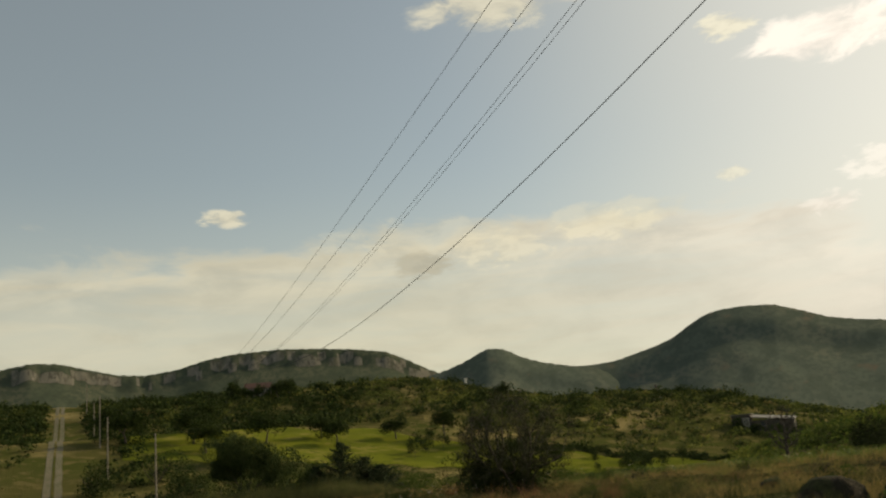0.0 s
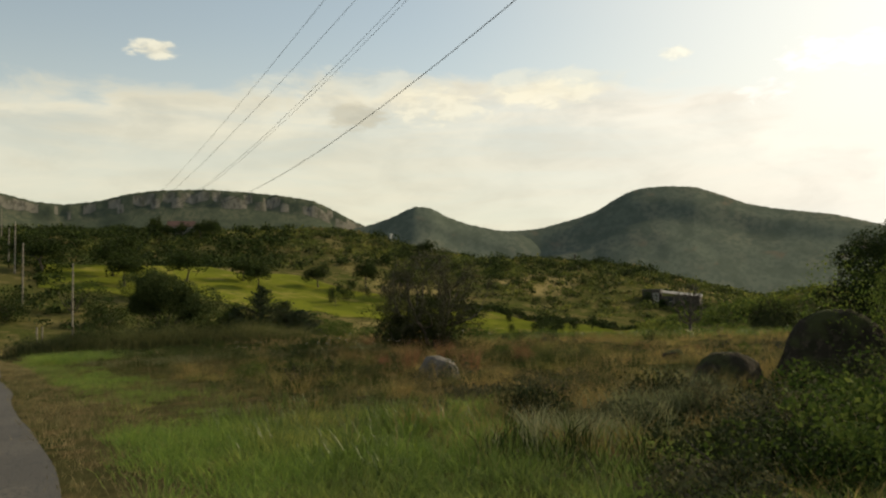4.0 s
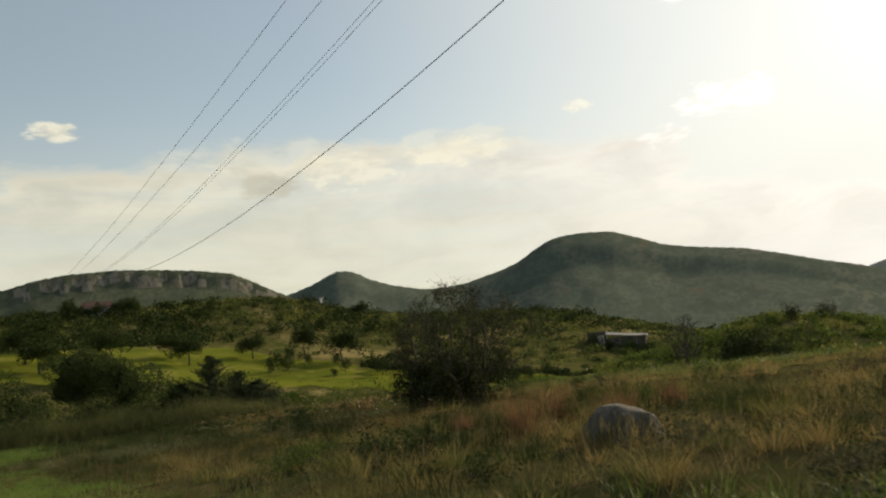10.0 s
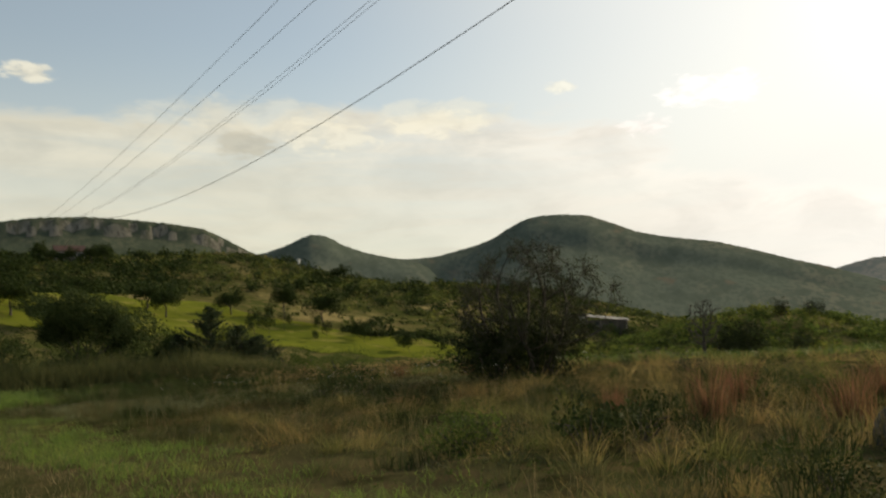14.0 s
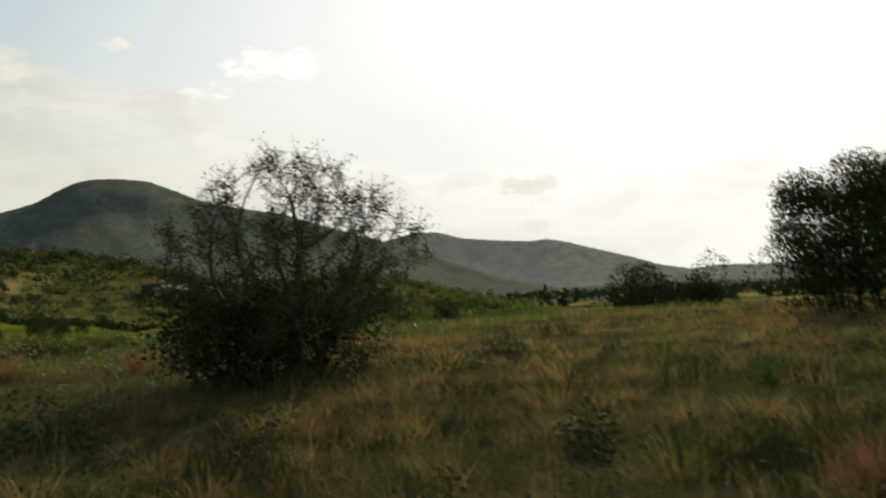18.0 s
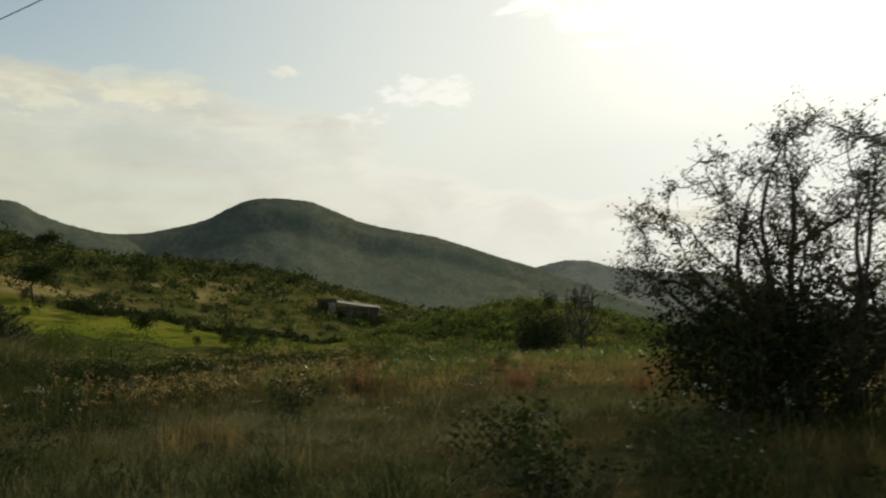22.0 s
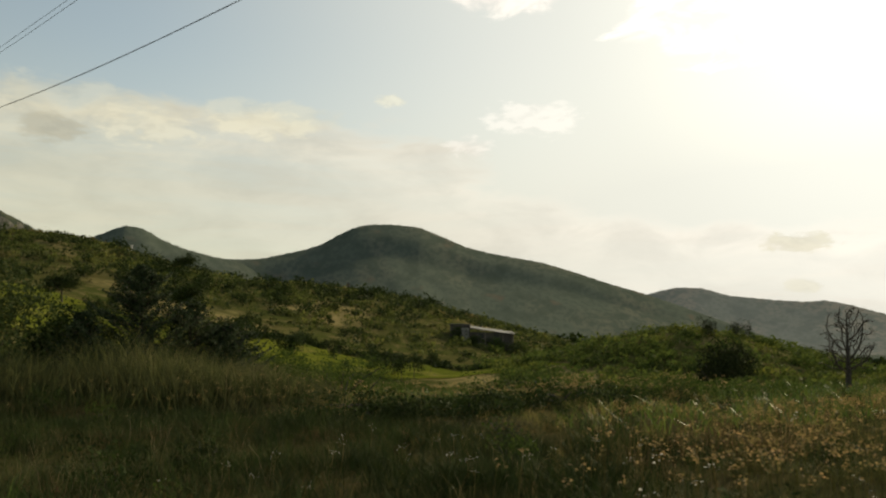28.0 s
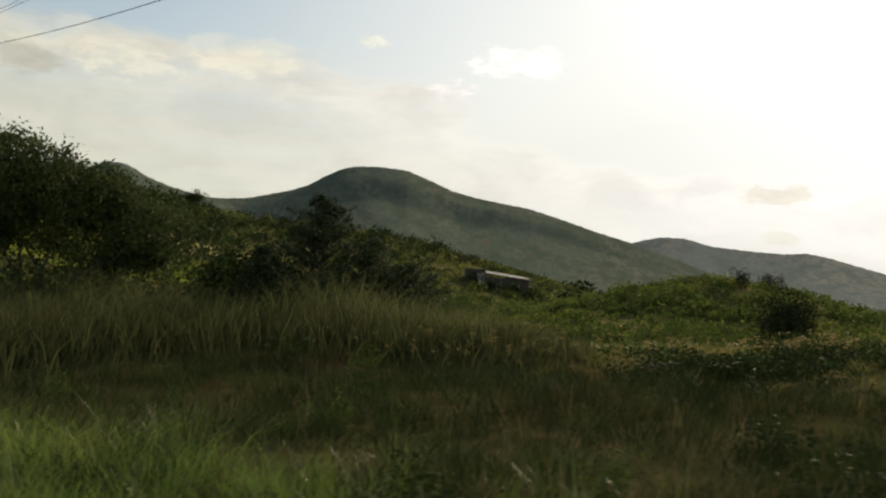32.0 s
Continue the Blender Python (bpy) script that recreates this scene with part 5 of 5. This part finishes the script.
def flowers(name, cx, cy, rx, ry, n, mat, label, seed, h=(0.45, 0.85), size=0.034):
    rng = rng_of(seed)
    x, y = cx + rng.normal(size=n) * rx, cy + rng.normal(size=n) * ry
    z = ground_z(x, y)
    hh = rng.uniform(*h, n)
    top = np.stack((x + rng.normal(size=n) * 0.05, y + rng.normal(size=n) * 0.05, z + hh), 1)
    v, f = tube_arrays([((x[i], y[i], z[i]), top[i], 0.004, 0.003) for i in range(n)], 3)
    root = tagged(new(name), label, "flowers", kind="stuff")
    thing("stalks", raw_mesh("stalks", v, f), "grass_brown", root)
    c = np.repeat(top, 9, 0) + rng.normal(size=(n * 9, 3)) * np.array((0.045, 0.045, 0.025))
    v, f = leaf_arrays(c, size, rng, 0.8)
    thing("flower_heads", raw_mesh("flower_heads", v, f, False), mat, root)


flowers("dried_flowers", -11.5, 45.2, 1.2, 0.7, 170, "flower", "golden-brown dried daisy heads on thin stalks", 1)
flowers("dried_flowers", -8.2, 49.6, 1.1, 0.6, 150, "flower", "golden-brown dried daisy heads on thin stalks", 6, size=0.036)
flowers("dried_flowers", -5.5, 64.0, 3.4, 1.0, 300, "flower", "golden-brown dried daisy heads on thin stalks", 7, size=0.045)
flowers("dried_flowers", -16.0, 62.5, 2.6, 0.9, 90, "flower", "golden-brown dried daisy heads on thin stalks", 2)
flowers("dried_flowers", -6.4, 45.0, 2.2, 1.3, 90, "flower", "golden-brown dried daisy heads on thin stalks", 3)
flowers("white_flowers", -7.0, 44.0, 4.0, 2.5, 22, "flower_white", "scattered white flower heads in the grass", 4, size=0.022)
flowers("white_flowers", -14.4, 48.6, 1.6, 1.2, 26, "flower_white", "scattered white flower heads in the grass", 8, h=(0.3, 0.6), size=0.016)
flowers("white_flowers", -9.6, 43.2, 2.2, 1.0, 26, "flower_white", "scattered white flower heads in the grass", 9, h=(0.3, 0.6), size=0.016)
flowers("white_flowers", -5.0, 36.8, 2.0, 0.6, 16, "flower_white", "white flower heads below the thorn tree", 5, size=0.022)


# ---- poles, wires, signs, houses ----
def cylinder(r0, r1, p0, p1, sides=10):
    bm = bmesh.new()
    v, f = tube_arrays([(np.array(p0, float), np.array(p1, float), r0, r1)], sides)
    vs = [bm.verts.new(c) for c in v]
    for q in f:
        bm.faces.new([vs[i] for i in q])
    bm.faces.new(vs[:sides])
    bm.faces.new(vs[sides:][::-1])
    bmesh.ops.recalc_face_normals(bm, faces=bm.faces)
    return bm


def box(cx, cy, cz, sx, sy, sz, bevel=0.0):
    bm = bmesh.new()
    bmesh.ops.create_cube(bm, size=1)
    for v in bm.verts:
        v.co = Vector((cx + v.co.x * sx, cy + v.co.y * sy, cz + v.co.z * sz))
    if bevel:
        bmesh.ops.bevel(bm, geom=bm.edges[:], offset=bevel, segments=1, affect="EDGES")
    return bm


def utility_pole(x, y, height):
    root = tagged(new("utility_pole"), "weathered pale wooden utility pole beside the road", "pole", "poles along the road")
    part("shaft", cylinder(0.13, 0.09, (0, 0, -0.4), (0, 0, height)), "pole", root)
    part("cap", cylinder(0.11, 0.06, (0, 0, height), (0, 0, height + 0.12), 8), "roof_grey", root)
    root.location = (x, y, float(ground_z(x, y)))


for s, lat, hgt in ((123, 10.8, 9.4), (116, 6.2, 2.4), (117.5, 6.9, 2.2), (141, 5.6, 9), (168, 5.4, 9), (205, 5.4, 9), (260, 5.0, 9)):
    utility_pole(s * ROAD_DIR[0] + lat * ROAD_SIDE[0], s * ROAD_DIR[1] + lat * ROAD_SIDE[1], hgt)


def sign_board(x, y):
    root = tagged(new("sign_board"), "blank weathered board between two posts at the crossroad", "sign")
    part("board", box(0, 0, 1.3, 2.6, 0.06, 1.3, 0.01), "sign", root)
    for dx in (-1.4, 1.4):
        part("post", cylinder(0.06, 0.05, (dx, 0, -0.2), (dx, 0, 2.1), 8), "pole", root)
    part("top_rail", box(0, 0, 2.0, 2.7, 0.08, 0.08), "pole", root)
    root.location = (x, y, float(ground_z(x, y)))
    root.rotation_euler = (0, 0, radians(28))


sign_board(104 * ROAD_DIR[0] + 5.5 * ROAD_SIDE[0], 104 * ROAD_DIR[1] + 5.5 * ROAD_SIDE[1])

# height at the first pole, distance from the origin, bearing, radius, sag of a span
SPAN = 115.0
WIRES = ((13.24, 14.56, -28.11, 0.017, 4.0), (12.97, 11.22, -27.23, 0.009, 2.24), (12.97, 11.46, -27.23, 0.009, 2.24), (11.79, 9.62, -28.01, 0.009, 1.41), (12.25, 8.88, -27.77, 0.009, 1.29))


def power_line(height, offset, bearing, rad, sag):
    d = np.array((math.sin(radians(bearing)), math.cos(radians(bearing))))
    r = np.array((d[1], -d[0]))
    t = np.linspace(-SPAN, 2 * SPAN, 150)
    u = (t / SPAN) % 1.0
    z = height - 4 * sag * u * (1 - u)
    turn = np.arange(6) * np.pi / 3
    ring = rad * (np.cos(turn)[:, None] * np.array((r[0], r[1], 0)) + np.sin(turn)[:, None] * np.array((0, 0, 1.0)))
    X = np.column_stack((r * offset + t[:, None] * d, z))[:, None] + ring[None]
    me = grid_mesh("power_line", X[..., 0], X[..., 1], X[..., 2], True)
    thing("power_line", me, "wire", None, "thin dark overhead wire sagging across the sky", "wire", "overhead wires")


for wire in WIRES:
    power_line(*wire)


def house(name, x, y, turn, w, d, h, wall, roof, label, gable=True):
    root = tagged(new(name), label, "house")
    t = 0.25
    part("wall", box(0, -d / 2 + t / 2, h / 2, w, t, h), wall, root)
    part("wall", box(0, d / 2 - t / 2, h / 2, w, t, h), wall, root)
    part("wall", box(-w / 2 + t / 2, 0, h / 2, t, d - 2 * t - 0.01, h), wall, root)
    part("wall", box(w / 2 - t / 2, 0, h / 2, t, d - 2 * t - 0.01, h), wall, root)
    bm = bmesh.new()
    o, rise = 0.2, (1.9 if gable else 0.35)
    for sgn in ((-1, 1) if gable else (1,)):
        if gable:
            q = [(-w / 2 - o, sgn * (d / 2 + o), h - 0.05), (w / 2 + o, sgn * (d / 2 + o), h - 0.05), (w / 2 + o, 0, h + rise), (-w / 2 - o, 0, h + rise)]
        else:
            q = [(-w / 2 - o, -d / 2 - o, h), (w / 2 + o, -d / 2 - o, h), (w / 2 + o, d / 2 + o, h + rise), (-w / 2 - o, d / 2 + o, h + rise)]
        lo = [bm.verts.new(c) for c in q]
        hi = [bm.verts.new((c[0], c[1], c[2] + 0.14)) for c in q]
        bm.faces.new(lo)
        bm.faces.new(hi)
        for i in range(4):
            bm.faces.new((lo[i], lo[(i + 1) % 4], hi[(i + 1) % 4], hi[i]))
    bmesh.ops.recalc_face_normals(bm, faces=bm.faces)
    part("roof", bm, roof, root)
    for dx in (-w * 0.3, w * 0.12, w * 0.36):
        win = part("window", box(dx, -d / 2 - 0.02, h * 0.55, 1.2, 0.08, 1.1), "glass", root)
        part("window_frame", box(dx, -d / 2 - 0.03, h * 0.55 - 0.62, 1.4, 0.16, 0.1), "white", win)
    part("plinth", box(0, 0, -0.7, w - 0.1, d - 0.1, 1.5), wall, root)
    part("door", box(-w * 0.08, -d / 2 - 0.02, 1.02, 0.95, 0.08, 2.04), "wall_dark", root)
    root.location = (x, y, float(ground_z(x, y)) + 0.05)
    root.rotation_euler = (0, 0, radians(turn))
    return root


def farm_house(x, y, turn):
    """A flat-topped block with a pale panel, and a lower wing under a sheet roof that falls away from it."""
    root = tagged(new("farm_house"), "low weathered farm building with a pale sloping sheet roof", "house")
    part("block_wall", box(-4.4, 0, 1.6, 3.6, 4.6, 3.2, 0.03), "wall_dark", root, "grey-brown rendered block")
    part("block_roof", box(-4.4, 0, 3.28, 4.0, 5.0, 0.16, 0.02), "roof_grey", root)
    part("pale_panel", box(-3.5, -2.34, 1.45, 1.3, 0.08, 2.3, 0.01), "plaster", root, "pale plastered door panel")
    part("wing_wall", box(1.4, 0.2, 0.95, 7.9, 4.2, 1.9, 0.03), "wall_dark", root)
    bm = box(1.5, 0, 2.6, 8.2, 5.0, 0.14, 0.02)
    for v in bm.verts:
        v.co.z += -0.13 * (v.co.x + 2.6) + 0.10 * v.co.y + 0.25
    part("wing_roof", bm, "roof_grey", root, "pale sheet roof sloping down")
    for dx in (-0.6, 2.2):
        win = part("window", box(dx, -1.92, 1.2, 0.9, 0.06, 0.8), "glass", root)
        part("sill", box(dx, -1.96, 0.76, 1.05, 0.14, 0.08), "sign", win)
    for dx in (0.2, 3.4, 5.2):
        part("post", cylinder(0.07, 0.06, (dx, -2.3, -0.3), (dx, -2.3, 2.25 - 0.13 * (dx + 2.6)), 8), "pole", root)
    part("plinth", box(-0.4, 0.1, -0.7, 11.4, 4.3, 1.5), "wall_dark", root)
    root.location = (x, y, float(ground_z(x, y)) + 0.05)
    root.rotation_euler = (0, 0, radians(turn))
    root.scale = (1.22, 1.22, 1.22)


farm_house(43.6, 222, -16)
house("red_house", -98, 260, 24, 8, 6, 2.2, "plaster", "roof_red", "red-roofed house half hidden among trees on the ridge")


def beacon(name, x, y, h, w, mat, label):
    root = tagged(new(name), label, "pillar")
    part("pillar", cylinder(w / 2, w / 2 * 0.8, (0, 0, -0.2), (0, 0, h), 10), mat, root)
    part("cap", cylinder(w * 0.6, w * 0.6, (0, 0, h), (0, 0, h + 0.15), 10), mat, root)
    root.location = (x, y, float(ground_z(x, y)))


beacon("stone_pillar", 26, 303, 3.2, 1.0, "dead_bark", "weathered brown pillar on the ridge crest")
beacon("white_pillar", -38, 300, 4.0, 1.1, "white", "white-painted pillar on the ridge crest")


# ---- trees round the red house, grass round the boulders ----
ref = bpy.data.objects["field_tree"]
for k, (dx, dy, q) in enumerate(((-6, -6, 0.66), (-2.6, -8.5, 0.52), (3.0, -8, 0.62), (7.5, -4, 0.7), (-9, 2, 0.72), (9, 4, 0.66), (11.5, -6, 0.8), (0.2, -9.5, 0.5))):
    x, y = -98 + dx, 260 + dy
    copy_thing(ref, pose(x, y, float(ground_z(x, y)) - 0.1, 0, 0, 49 * k)).scale = (q, q, q)


def rock_grass():
    rng = rng_of(91)
    X, Y = [], []
    for x, y, r, n in ((-1.5, 20.4, 0.62, 380), (3.75, 15.0, 0.58, 1500), (5.9, 16.1, 0.95, 1300), (-11.5, 40.2, 0.35, 200)):
        a = rng.uniform(0, 6.283, n)
        q = r * rng.uniform(0.95, 1.45, n)
        X.append(x + np.cos(a) * q)
        Y.append(y + np.sin(a) * q)
    x, y = np.concatenate(X), np.concatenate(Y)
    blades("boulder_grass", x, y, rng.uniform(0.2, 0.62, len(x)), 0.008, 0.6, "grass_brown", "dry grass standing against the boulders", 92)
    n = 6500
    x = rng.uniform(0.2, 3.6, n)
    y = 10.5 + 1.1 * x + rng.normal(size=n) * 0.7
    k = wave(x, y, 0.5, 3) + 0.5 * wave(x, y, 1.2, 5) > -0.15
    x, y = x[k], y[k]
    blades("scrub_grass", x, y, rng.uniform(0.2, 0.62, len(x)) * (0.8 + 0.35 * wave(x, y, 0.7, 2)), 0.010, 0.7, "grass_sage", "pale grey-green grass before the boulders", 93)


rock_grass()

for k, (x, y, w, h, leaf) in enumerate(((39.6, 217.6, 2.6, 1.9, "leaf_dark"), (44.9, 217.2, 4.2, 2.7, "leaf_mid"), (48.6, 216.6, 4.4, 2.6, "leaf_dark"), (51.5, 218.0, 4.0, 2.6, "leaf_mid"), (36.5, 219.0, 3.6, 2.8, "leaf_dark"), (43.2, 213.0, 3.2, 1.3, "leaf_mid"))):
    bush("house_bush", x, y, w, h, "green bush growing against the farm building", 240 + k, leaf, 0.3, 900, group="bushes by the farm building")
